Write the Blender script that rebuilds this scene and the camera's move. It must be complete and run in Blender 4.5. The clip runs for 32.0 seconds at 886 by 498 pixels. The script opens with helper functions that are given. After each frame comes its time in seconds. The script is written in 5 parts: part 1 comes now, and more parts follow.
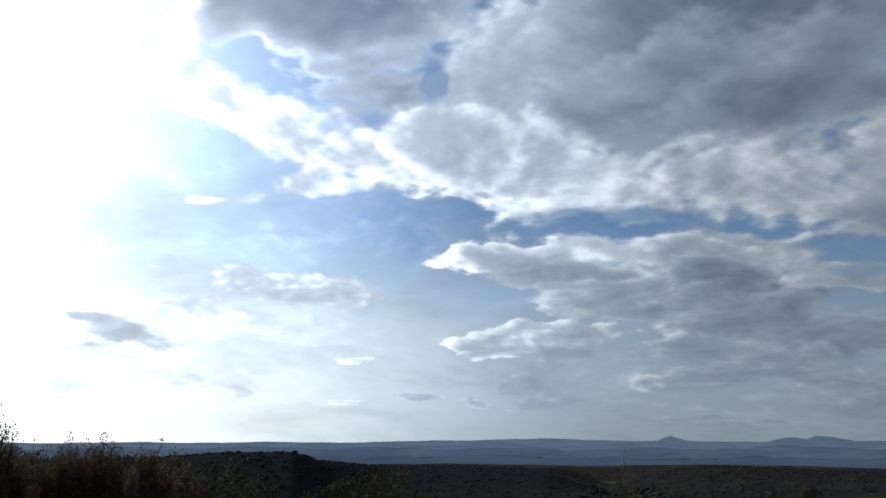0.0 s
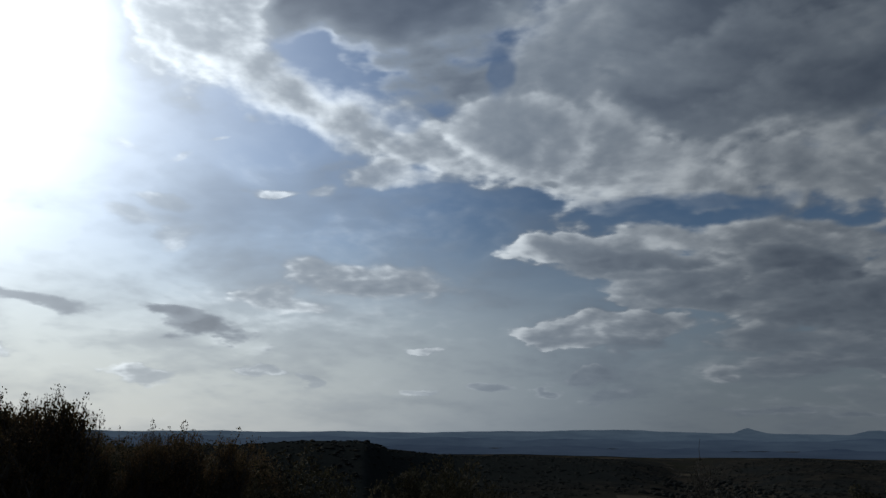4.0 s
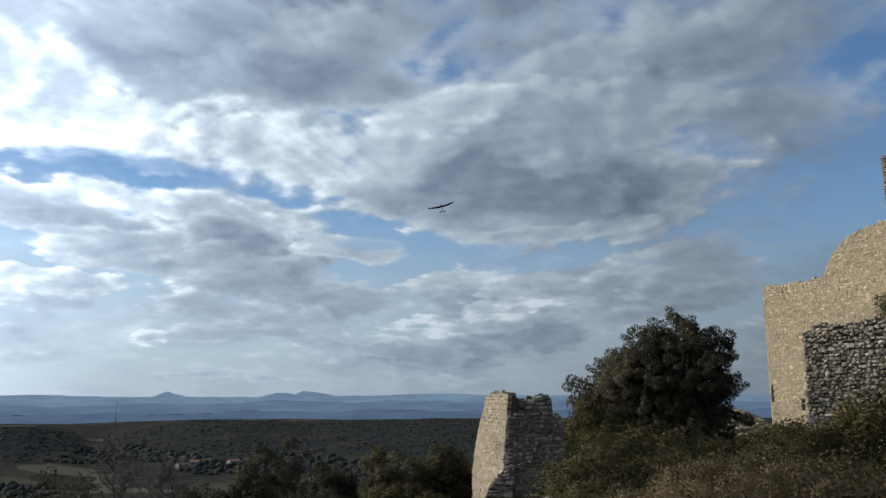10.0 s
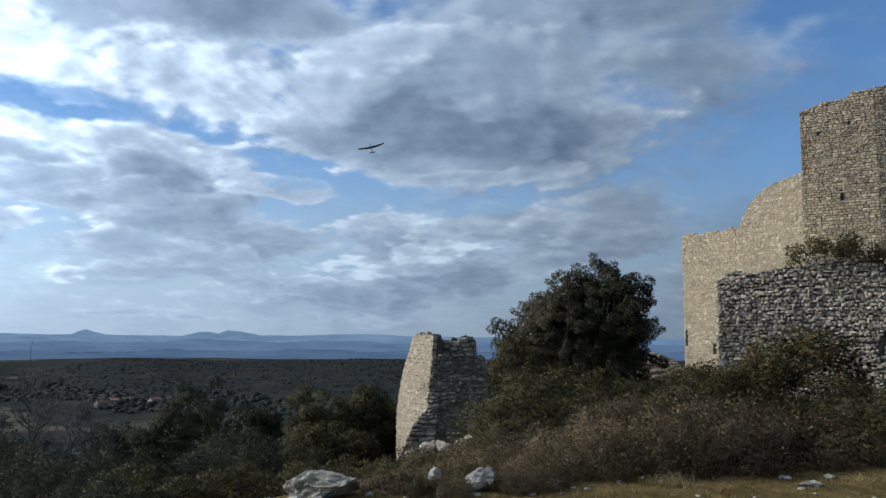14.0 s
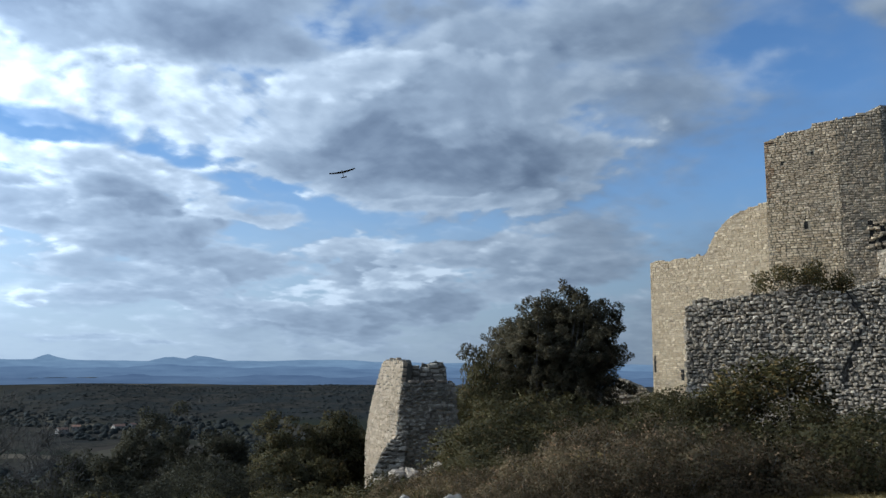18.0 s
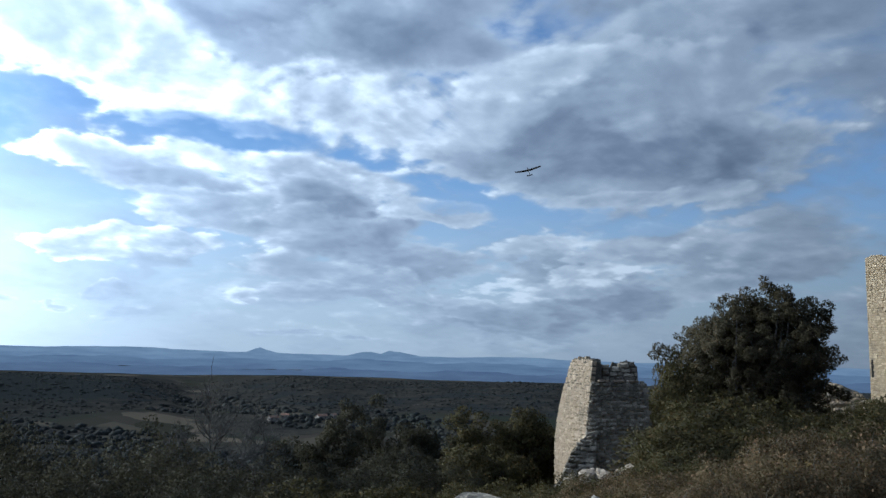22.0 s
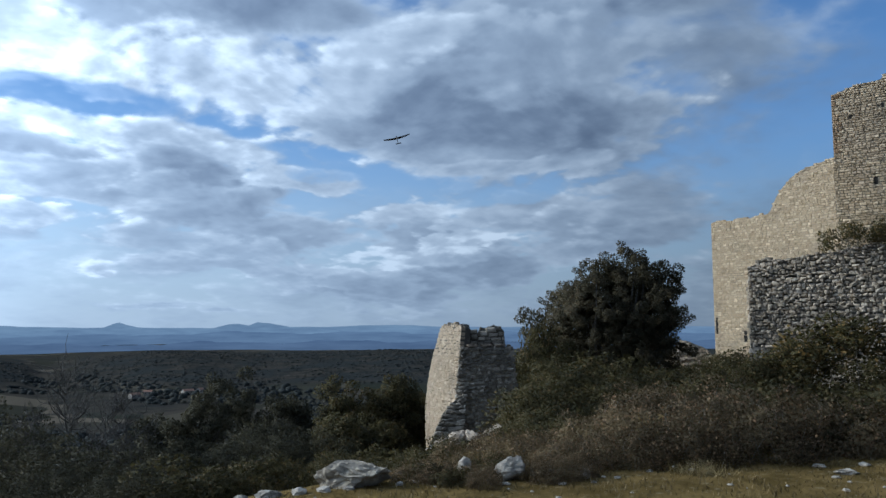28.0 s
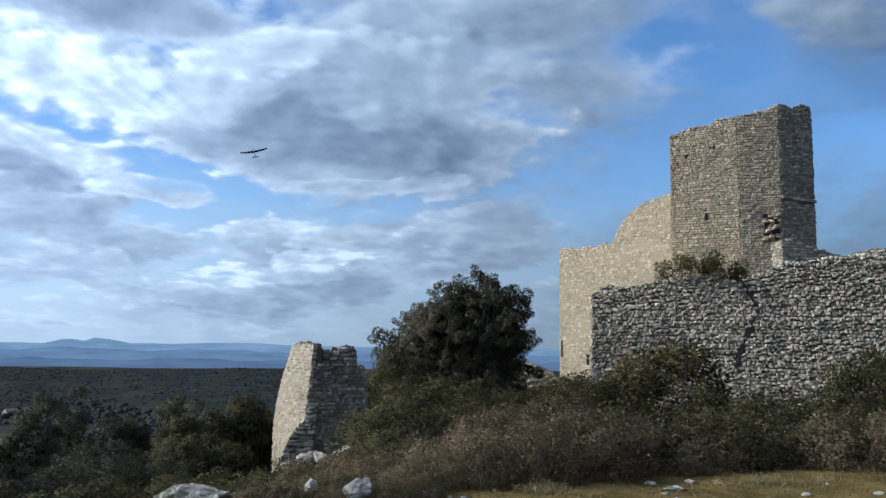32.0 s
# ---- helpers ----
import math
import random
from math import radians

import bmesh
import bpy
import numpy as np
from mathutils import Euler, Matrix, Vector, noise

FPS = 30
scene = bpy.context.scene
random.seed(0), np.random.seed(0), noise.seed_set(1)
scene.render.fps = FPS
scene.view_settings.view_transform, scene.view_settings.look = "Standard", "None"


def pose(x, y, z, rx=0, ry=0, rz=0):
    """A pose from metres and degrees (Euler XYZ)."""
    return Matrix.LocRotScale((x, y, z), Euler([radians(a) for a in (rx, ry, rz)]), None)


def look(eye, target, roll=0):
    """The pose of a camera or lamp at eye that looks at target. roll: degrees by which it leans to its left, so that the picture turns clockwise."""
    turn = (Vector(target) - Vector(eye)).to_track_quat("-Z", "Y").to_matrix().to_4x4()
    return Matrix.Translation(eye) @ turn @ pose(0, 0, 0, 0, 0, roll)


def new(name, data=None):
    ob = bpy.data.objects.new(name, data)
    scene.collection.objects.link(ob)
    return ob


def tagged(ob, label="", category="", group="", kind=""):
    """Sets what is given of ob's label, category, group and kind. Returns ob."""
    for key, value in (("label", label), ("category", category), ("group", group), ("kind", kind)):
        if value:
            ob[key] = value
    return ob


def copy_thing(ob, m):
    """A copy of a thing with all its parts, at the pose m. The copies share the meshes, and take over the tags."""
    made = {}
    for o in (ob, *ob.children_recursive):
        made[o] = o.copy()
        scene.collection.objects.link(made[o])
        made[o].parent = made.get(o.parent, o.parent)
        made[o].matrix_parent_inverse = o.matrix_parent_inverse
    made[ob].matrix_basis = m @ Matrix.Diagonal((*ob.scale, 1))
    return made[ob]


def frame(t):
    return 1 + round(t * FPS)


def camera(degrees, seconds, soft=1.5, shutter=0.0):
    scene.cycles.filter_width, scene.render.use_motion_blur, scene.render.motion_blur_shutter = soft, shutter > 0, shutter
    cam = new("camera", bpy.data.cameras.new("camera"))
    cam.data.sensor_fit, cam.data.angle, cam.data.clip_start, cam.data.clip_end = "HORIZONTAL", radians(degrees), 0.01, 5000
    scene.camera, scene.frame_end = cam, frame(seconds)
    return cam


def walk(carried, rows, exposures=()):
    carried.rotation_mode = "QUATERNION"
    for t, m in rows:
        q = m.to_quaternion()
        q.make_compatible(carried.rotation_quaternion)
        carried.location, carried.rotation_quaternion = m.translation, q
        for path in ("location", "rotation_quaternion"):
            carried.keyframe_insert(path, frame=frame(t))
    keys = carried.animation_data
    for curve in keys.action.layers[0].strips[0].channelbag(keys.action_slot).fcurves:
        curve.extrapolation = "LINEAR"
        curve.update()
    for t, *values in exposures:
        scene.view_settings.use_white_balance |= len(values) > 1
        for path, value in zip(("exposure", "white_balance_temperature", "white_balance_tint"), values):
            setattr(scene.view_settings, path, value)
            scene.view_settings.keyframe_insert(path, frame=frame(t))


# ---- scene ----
cam = camera(57.6, 32.0, soft=1.5)

PATH = [
    (0, 103.38, -0.08, -4.10),
    (0.5, 104.31, -0.34, 1.41),
    (1, 104.93, -0.48, 4.31),
    (1.5, 106.47, -0.58, 4.14),
    (2, 106.78, -0.62, 4.50),
    (2.5, 105.46, -0.69, 5.61),
    (4.5, 102.61, -0.4, -5.85),
    (5, 104.27, -0.12, -17.37),
    (5.5, 105.96, -0.09, -28.86),
    (6, 105.01, 0.53, -36.47),
    (6.5, 104.61, 0.41, -42.70),
    (7, 104.27, 0.25, -47.01),
    (7.5, 103.98, 0.19, -49.54),
    (8, 104.56, 0.28, -47.79),
    (8.5, 103.08, 0.35, -45.12),
    (9, 101.88, 0.15, -41.58),
    (9.5, 101.35, 0.40, -39.05),
    (10, 100.30, 0.27, -38.07),
    (10.5, 98.93, 0.00, -38.37),
    (11, 98.65, 0.01, -40.20),
    (11.5, 99.07, -0.20, -41.10),
    (12, 98.85, -0.25, -41.92),
    (12.5, 98.81, -0.47, -42.17),
    (13, 98.02, -0.34, -42.47),
    (13.5, 96.55, -0.25, -42.66),
    (14, 96.21, -0.36, -43.27),
    (14.5, 96.23, -0.52, -44.11),
    (16.5, 96.55, -0.44, -46.62),
    (17, 97.09, -0.68, -46.81),
    (17.5, 97.96, -0.58, -46.16),
    (18, 98.03, -0.47, -45.39),
    (18.5, 97.97, -0.08, -42.97),
    (19, 97.97, -0.63, -41.51),
    (19.5, 98.01, -1.08, -40.58),
    (20, 98.81, -1.73, -40.12),
    (20.5, 98.74, -1.57, -38.66),
    (21, 98.70, -1.34, -36.59),
    (21.5, 99.02, -1.40, -33.35),
    (22, 97.65, -1.52, -32.19),
    (22.5, 98.09, -1.42, -31.22),
    (23, 98.18, -1.05, -29.41),
    (23.5, 97.53, -0.57, -28.86),
    (24, 97.18, -0.47, -29.11),
    (24.5, 96.45, -0.44, -30.10),
    (26.5, 96.37, 0.42, -35.50),
    (27, 96.15, 0.32, -37.20),
    (27.5, 95.63, 0.26, -38.99),
    (28, 95.51, 0.16, -41.30),
    (28.5, 96.13, -0.28, -43.75),
    (29, 96.27, -0.52, -45.92),
    (29.5, 96.53, -0.75, -48.60),
    (30, 97.05, -0.73, -50.03),
    (30.5, 97.47, -0.79, -51.40),
    (31, 97.35, -0.47, -53.29),
    (31.5, 96.98, -0.79, -53.22),
    (32, 96.98, -0.78, -51.67),
]
EYE = 1.6
walk(
    cam,
    [(t, pose(0, 0, EYE, rx, ry, rz)) for t, rx, ry, rz in PATH],
    exposures=[
        (0, -1.25, 5800, 6), (0.7, -1.65, 5800, 6), (1.6, -2.32, 5900, 6), (2.5, -2.35, 5900, 6), (4.5, -2.4, 5900, 6),
        (5.2, -2.32, 5900, 6), (6.2, -1.28, 5900, 6), (7.5, -0.68, 5800, 5), (9.0, -0.38, 5900, 4), (10.5, -0.53, 5700, 4), (12.0, -0.48, 5400, 4),
        (15.0, -0.38, 5300, 4), (20.0, -0.30, 5200, 4), (22.5, -0.50, 5150, 4), (24.5, -0.66, 5120, 4), (27.0, -0.60, 5100, 4), (28.0, -0.45, 5100, 4), (30.0, -0.15, 5100, 4), (32.0, -0.05, 5100, 4),
    ],
)

# ---- sun, sky and clouds ----
SUN_AZ, SUN_EL = -38.0, 25.0


def toward(az, el):
    """The unit vector to a bearing (clockwise from +y) and an elevation, in degrees."""
    a, e = radians(az), radians(el)
    return Vector((math.sin(a) * math.cos(e), math.cos(a) * math.cos(e), math.sin(e)))


sun = new("sun", bpy.data.lights.new("sun", "SUN"))
sun.data.energy, sun.data.angle, sun.data.color = 3.7, radians(0.6), (1.0, 0.83, 0.59)
sun.matrix_world = look(toward(SUN_AZ, SUN_EL) * 100, (0, 0, 0))


class Nodes:
    """Short hand for building node trees."""

    def __init__(self, tree):
        self.tree = tree
        tree.nodes.clear()

    def add(self, kind):
        return self.tree.nodes.new(kind)

    def link(self, a, b):
        self.tree.links.new(a, b)

    def put(self, socket, value):
        if isinstance(value, bpy.types.NodeSocket):
            self.link(value, socket)
        else:
            socket.default_value = value

    def math(self, op, a, b=0.0, c=0.0, clamp=False):
        node = self.add("ShaderNodeMath")
        node.operation, node.use_clamp = op, clamp
        for socket, value in zip(node.inputs, (a, b, c)):
            self.put(socket, value)
        return node.outputs[0]

    def vmath(self, op, a, b=(0, 0, 0)):
        node = self.add("ShaderNodeVectorMath")
        node.operation = op
        self.put(node.inputs[0], a)
        if op == "SCALE":
            self.put(node.inputs[3], b)
        else:
            self.put(node.inputs[1], b)
        return node.outputs["Value" if op in ("DOT_PRODUCT", "LENGTH") else "Vector"]

    def noise(self, vector, scale, detail=4.0, rough=0.55, distortion=0.0):
        node = self.add("ShaderNodeTexNoise")
        if vector is not None:
            self.link(vector, node.inputs["Vector"])
        for key, value in (("Scale", scale), ("Detail", detail), ("Roughness", rough), ("Distortion", distortion)):
            node.inputs[key].default_value = value
        return node

    def billow(self, vector, scale, detail, rough):
        """Rounded swellings round scattered centres, about 0 in the mean."""
        bent = self.vmath("ADD", vector, self.vmath("SCALE", self.vmath("SUBTRACT", self.noise(vector, scale * 0.8, 2.0).outputs["Color"], (0.5, 0.5, 0.5)), 1.0 / scale))
        node = self.add("ShaderNodeTexVoronoi")
        node.feature, node.normalize = "SMOOTH_F1", True
        self.link(bent, node.inputs["Vector"])
        for key, value in (("Scale", scale), ("Detail", detail), ("Roughness", rough), ("Smoothness", 0.6)):
            node.inputs[key].default_value = value
        return self.math("SUBTRACT", 0.33, node.outputs["Distance"])

    def span(self, value, a, b, c=0.0, d=1.0, smooth=True):
        node = self.add("ShaderNodeMapRange")
        node.interpolation_type = "SMOOTHSTEP" if smooth else "LINEAR"
        for socket, v in zip(node.inputs, (value, a, b, c, d)):
            self.put(socket, v)
        return node.outputs[0]

    def mix(self, fac, a, b, blend="MIX"):
        node = self.add("ShaderNodeMix")
        node.data_type, node.blend_type = "RGBA", blend
        self.put(node.inputs["Factor"], fac)
        for socket, v in ((node.inputs[6], a), (node.inputs[7], b)):
            self.put(socket, (*v, 1) if isinstance(v, tuple) else v)
        return node.outputs[2]

    def blend(self, fac, a, b):
        node = self.add("ShaderNodeMix")
        node.data_type = "VECTOR"
        for socket, v in ((node.inputs[0], fac), (node.inputs[4], a), (node.inputs[5], b)):
            self.put(socket, v)
        return node.outputs[1]

    def ramp(self, fac, *stops):
        node = self.add("ShaderNodeValToRGB")
        self.put(node.inputs[0], fac)
        while len(node.color_ramp.elements) < len(stops):
            node.color_ramp.elements.new(0.5)
        for el, (p, c) in zip(node.color_ramp.elements, stops):
            el.position, el.color = p, (*c, 1)
        return node.outputs[0]


world = bpy.data.worlds.new("sky")
scene.world = world
world.use_nodes = True
n = Nodes(world.node_tree)
heading = n.add("ShaderNodeTexCoord").outputs["Generated"]
split = n.add("ShaderNodeSeparateXYZ")
n.link(heading, split.inputs[0])
DEG = 180 / math.pi
az_out = n.math("MULTIPLY", n.math("ARCTAN2", split.outputs[0], split.outputs[1]), DEG)
el_out = n.math("MULTIPLY", n.math("ARCSINE", split.outputs[2]), DEG)
join = n.add("ShaderNodeCombineXYZ")
n.link(az_out, join.inputs[0])
n.link(el_out, join.inputs[1])
# the cloud deck as a level sheet overhead, so that its grain shrinks towards the horizon
ray = toward(SUN_AZ, SUN_EL)


def sheet(aim):
    sep = n.add("ShaderNodeSeparateXYZ")
    n.link(aim, sep.inputs[0])
    down = n.math("DIVIDE", 1.0, n.math("ADD", n.math("MAXIMUM", sep.outputs[2], 0.0), 0.30))
    return n.vmath("SCALE", aim, down)


def fluffy(aim, small):
    """The deck's texture: soft heaps, and rounded billows at two sizes."""
    level = sheet(aim)
    out = n.math("MULTIPLY", n.math("SUBTRACT", n.noise(level, 3.2, 5.0, 0.5, 0.3).outputs[0], 0.5), 2.1)
    out = n.math("MULTIPLY_ADD", n.billow(level, 5.5, 1.0, 0.5), 0.6, out)
    out = n.math("MULTIPLY_ADD", n.billow(level, 14.0, 1.0, 0.55), small, out)
    return n.math("MULTIPLY_ADD", n.math("SUBTRACT", n.noise(level, 24.0, 4.0, 0.55).outputs[0], 0.5), 0.24, out)


small = n.span(el_out, 4.0, 20.0, 0.8, 0.5)
fluff = fluffy(heading, small)
# a second reading, a little nearer to the sun, gives the clouds their relief
relief = n.math("SUBTRACT", fluff, fluffy(n.vmath("ADD", heading, tuple(ray * 0.02)), small))
# the outlines are pushed about by turbulence at two sizes
push_a = n.vmath("SUBTRACT", n.noise(n.vmath("MULTIPLY", join.outputs[0], (1.0, 1.7, 1.0)), 0.13, 1.0, 0.5).outputs["Color"], (0.5, 0.5, 0.5))
push_b = n.vmath("SUBTRACT", n.noise(sheet(heading), 6.0, 4.0, 0.55).outputs["Color"], (0.5, 0.5, 0.5))
spot = n.vmath("ADD", join.outputs[0], n.vmath("MULTIPLY", push_a, (3.0, 1.6, 0.0)))
spot = n.vmath("ADD", spot, n.vmath("MULTIPLY", push_b, (3.4, 1.8, 0.0)))
# out of sight of the path the deck is broken cloud, closing in overhead
sight = n.vmath("DOT_PRODUCT", heading, tuple(toward(23, 14)))
beyond = n.math("MAXIMUM", n.span(sight, 0.52, 0.34), n.span(el_out, 34.0, 46.0))


def pair(a, b):
    node = n.add("ShaderNodeCombineXYZ")
    n.put(node.inputs[0], a)
    n.put(node.inputs[1], b)
    return node.outputs[0]


# how thick the clouds are, and how much they hide
state = pair(n.span(fluff, -0.4, 0.5, 0.1, 0.9), n.math("MAXIMUM", n.math("MULTIPLY", n.span(fluff, -0.5, 0.15), beyond), n.span(fluff, -0.35, 0.6, 0.0, 0.4)))
ragged = n.math("MULTIPLY_ADD", fluff, 1.15, -1.0)


def inside(az, el, wide, high, tilt):
    """1 at the middle of an oval patch of sky, 0 at its ragged edge."""
    place = n.add("ShaderNodeMapping")
    place.vector_type = "TEXTURE"
    n.link(spot, place.inputs[0])
    place.inputs["Location"].default_value = (az, el, 0)
    place.inputs["Rotation"].default_value = (0, 0, radians(tilt))
    place.inputs["Scale"].default_value = (wide * 2.24, high * 2.24, 1)
    ball = n.add("ShaderNodeTexGradient")
    ball.gradient_type = "SPHERICAL"
    n.link(place.outputs[0], ball.inputs[0])
    return n.math("MULTIPLY_ADD", ball.outputs["Fac"], 2.0, ragged)


def cloud(az, el, wide, high, tilt, shade, most, soft):
    """One cloud before those listed earlier: how dark its middle is, how much it hides at most, how soft its edge is."""
    global state
    depth = inside(az, el, wide, high, tilt)
    state = n.blend(n.span(depth, 0.0, soft, 0.0, most), state, pair(n.span(depth, -0.05, 0.75, shade * 0.2, shade), 1.0))


def clearing(az, el, wide, high, tilt, most):
    """A gap between the clouds."""
    global state
    state = n.vmath("MULTIPLY", state, pair(1.0, n.span(inside(az, el, wide, high, tilt), 0.0, 0.5, 1.0, 1.0 - most)))


# thin veils high up
cloud(61.9, 18.4, 10.8, 3.1, 15, 0.45, 0.55, 0.8)
cloud(80.6, 21.0, 8.2, 2.3, -18, 0.6, 0.6, 0.8)
cloud(81.1, 9.8, 4.6, 2.5, 18, 0.5, 0.3, 0.9)
cloud(63.7, 19.0, 9.5, 2.5, 2, 0.5, 0.6, 0.8)
cloud(55.9, 13.6, 9.6, 2.3, 6, 0.45, 0.25, 0.9)
cloud(59.9, 22.2, 10.2, 8.8, 9, 0.7, 0.7, 0.8)
cloud(67.3, 26.1, 6.1, 5.6, -15, 0.85, 0.7, 0.8)
cloud(-11.5, 15.4, 17.3, 4.4, -3, 0.2, 0.22, 0.9)
cloud(-13.0, 7.3, 16.3, 4.6, 2, 0.2, 0.35, 0.9)
cloud(19.9, 4.2, 16.8, 2.4, 1, 0.35, 0.5, 0.9)
cloud(34.5, 1.8, 16.1, 2.3, 1, 0.4, 0.5, 0.9)
# the broad dark banks overhead
cloud(-5.1, 31.7, 13.9, 8.6, -2, 1.25, 1, 0.35)
cloud(17.9, 23.0, 14.4, 8.2, -20, 0.92, 1, 0.4)
cloud(24.0, 27.0, 10.3, 6.7, -14, 1.5, 1, 0.6)
cloud(23.6, 25.3, 15.3, 7.2, -12, 0.95, 1, 0.4)
cloud(45.4, 27.7, 10.7, 5.7, 11, 0.9, 1, 0.6)
cloud(38.4, 30.3, 5.8, 2.9, -2, 0.5, 0.8, 0.6)
cloud(22.6, 22.7, 12.5, 4.0, -3, 0.85, 1, 0.4)
cloud(28.3, 22.2, 10.5, 3.0, 4, 0.85, 1, 0.5)
cloud(52.1, 22.1, 12.7, 2.6, 2, 0.7, 0.9, 0.6)
cloud(76.8, 24.1, 4.9, 3.4, -13, 0.42, 0.85, 0.7)
cloud(67.8, 27.6, 8.9, 4.0, 3, 0.5, 0.9, 0.7)
cloud(59.2, 29.0, 7.1, 3.3, -7, 0.55, 0.8, 0.7)
# their lit edges
cloud(-19.9, 27.7, 4.9, 6.5, 47, 0.25, 1, 0.5)
cloud(-11.0, 22.6, 8.1, 3.0, -12, 0.4, 1, 0.5)
cloud(8.1, 26.3, 4.5, 5.7, -33, 0.42, 0.8, 0.6)
cloud(-24.9, 31.0, 2.8, 1.7, -9, 0.5, 0.8, 0.4)
cloud(7.6, 18.2, 6.3, 2.9, -16, 0.42, 1, 0.4)
cloud(-0.6, 19.4, 5.0, 2.0, -9, 0.35, 1, 0.4)
cloud(-4.4, 17.9, 3.2, 1.0, -5, 0.3, 0.85, 0.5)
cloud(16.8, 16.7, 6.0, 2.3, -11, 0.35, 0.9, 0.4)
cloud(48.9, 23.0, 8.3, 2.4, 17, 0.45, 0.8, 0.7)
cloud(10.4, 18.5, 10.5, 3.5, -9, 0.33, 1, 0.4)
cloud(5.2, 20.2, 5.4, 2.5, -12, 0.36, 1, 0.5)
cloud(26.0, 17.1, 7.0, 3.1, -14, 0.3, 1, 0.4)
cloud(6.8, 17.0, 1.5, 0.4, 7, 0.6, 0.5, 0.6)
# the great cloud in the middle
cloud(43.0, 15.6, 13.7, 4.8, 1, 0.62, 1, 0.3)
cloud(48.1, 14.8, 9.6, 3.3, -4, 0.85, 1, 0.9)
cloud(39.7, 14.4, 8.2, 2.8, 0, 0.8, 0.9, 0.9)
cloud(34.0, 16.9, 3.7, 2.3, 21, 0.3, 0.8, 0.6)
cloud(37.2, 20.1, 5.0, 1.6, 11, 0.28, 0.9, 0.5)
cloud(52.0, 19.1, 7.8, 2.3, 10, 0.45, 0.8, 0.6)
cloud(45.5, 11.4, 6.1, 0.7, 3, 0.42, 0.8, 0.5)
# the long pointed cloud and the banks under it
cloud(10.7, 12.8, 7.7, 1.1, 1, 0.25, 1, 0.25)
cloud(15.3, 11.3, 9.1, 1.9, -8, 0.62, 1, 0.35)
cloud(22.4, 12.3, 7.4, 1.8, 1, 0.55, 1, 0.4)
cloud(14.6, 9.2, 4.7, 0.9, -8, 0.35, 0.9, 0.4)
cloud(20.5, 12.7, 8.8, 1.3, -8, 0.36, 1, 0.4)
cloud(17.6, 9.5, 6.6, 1.8, -7, 0.55, 1, 0.4)
cloud(25.7, 9.9, 5.3, 1.5, -13, 0.68, 1, 0.4)
cloud(31.8, 10.5, 4.4, 1.0, -3, 0.35, 1, 0.35)
cloud(29.2, 6.8, 8.6, 2.0, -9, 0.75, 1, 0.4)
cloud(24.4, 5.0, 6.4, 1.4, -9, 0.55, 0.9, 0.4)
cloud(39.4, 8.4, 4.9, 1.0, 6, 0.3, 1, 0.35)
cloud(40.6, 6.2, 7.7, 2.4, 5, 0.72, 1, 0.4)
cloud(46.7, 7.9, 6.8, 1.6, 11, 0.42, 1, 0.4)
cloud(51.5, 6.2, 7.0, 2.5, 19, 0.58, 1, 0.4)
cloud(56.2, 7.7, 5.3, 2.9, 19, 0.5, 0.75, 0.6)
cloud(61.3, 3.0, 7.0, 3.4, 15, 0.55, 0.7, 0.6)
cloud(43.9, 4.2, 8.0, 1.5, 5, 0.78, 1, 0.4)
cloud(37.5, 2.5, 5.6, 1.5, -5, 0.82, 1, 0.4)
cloud(35.5, 5.0, 3.2, 0.8, 11, 0.15, 0.9, 0.4)
cloud(42.7, 6.2, 4.0, 0.7, 12, 0.2, 0.9, 0.4)
cloud(34.3, 3.5, 2.4, 0.5, -4, 0.2, 0.8, 0.4)
cloud(30.1, 3.5, 3.5, 0.9, -7, 0.6, 0.8, 0.5)
cloud(39.9, 5.0, 3.6, 0.6, 3, 0.3, 0.7, 0.5)
# small clouds low over the land
cloud(11.0, 7.0, 7.2, 1.0, 2, 0.24, 1, 0.35)
cloud(6.9, 6.4, 2.5, 0.7, -8, 0.35, 1, 0.35)
cloud(12.2, 5.9, 2.6, 0.5, 2, 0.5, 0.7, 0.5)
cloud(18.1, 3.8, 1.6, 0.9, 8, 0.3, 1, 0.5)
cloud(18.7, 3.6, 0.9, 0.4, -3, 0.6, 0.5, 0.7)
cloud(2.6, 3.1, 2.0, 0.4, -3, 0.62, 0.9, 0.4)
cloud(6.2, 2.8, 2.0, 0.4, -2, 0.62, 0.9, 0.4)
cloud(9.4, 3.5, 1.3, 0.4, 2, 0.55, 0.9, 0.4)
cloud(21.5, 1.8, 4.4, 0.4, 1, 0.6, 0.7, 0.6)
cloud(10.1, 2.2, 1.8, 0.3, 1, 0.5, 0.7, 0.5)
cloud(23.0, 4.3, 3.6, 0.6, -5, 0.6, 0.7, 0.5)
cloud(27.9, 3.9, 2.8, 0.6, -3, 0.62, 0.7, 0.5)
cloud(36.6, 2.8, 3.5, 1.0, -8, 0.72, 0.9, 0.4)
cloud(21.7, 1.7, 2.2, 0.4, 1, 0.62, 0.8, 0.5)
cloud(26.0, 1.4, 1.8, 0.3, 1, 0.6, 0.8, 0.5)
cloud(-5.6, 10.4, 5.3, 1.4, -7, 0.3, 0.9, 0.6)
cloud(-5.2, 9.9, 3.2, 0.6, -5, 0.4, 0.7, 0.6)
cloud(-16.9, 6.6, 3.7, 1.0, -12, 1.3, 1, 0.45)
cloud(-19.6, 7.5, 2.3, 0.6, -6, 1.1, 1, 0.5)
cloud(-12.4, 8.7, 3.2, 0.9, -6, 0.3, 0.8, 0.5)
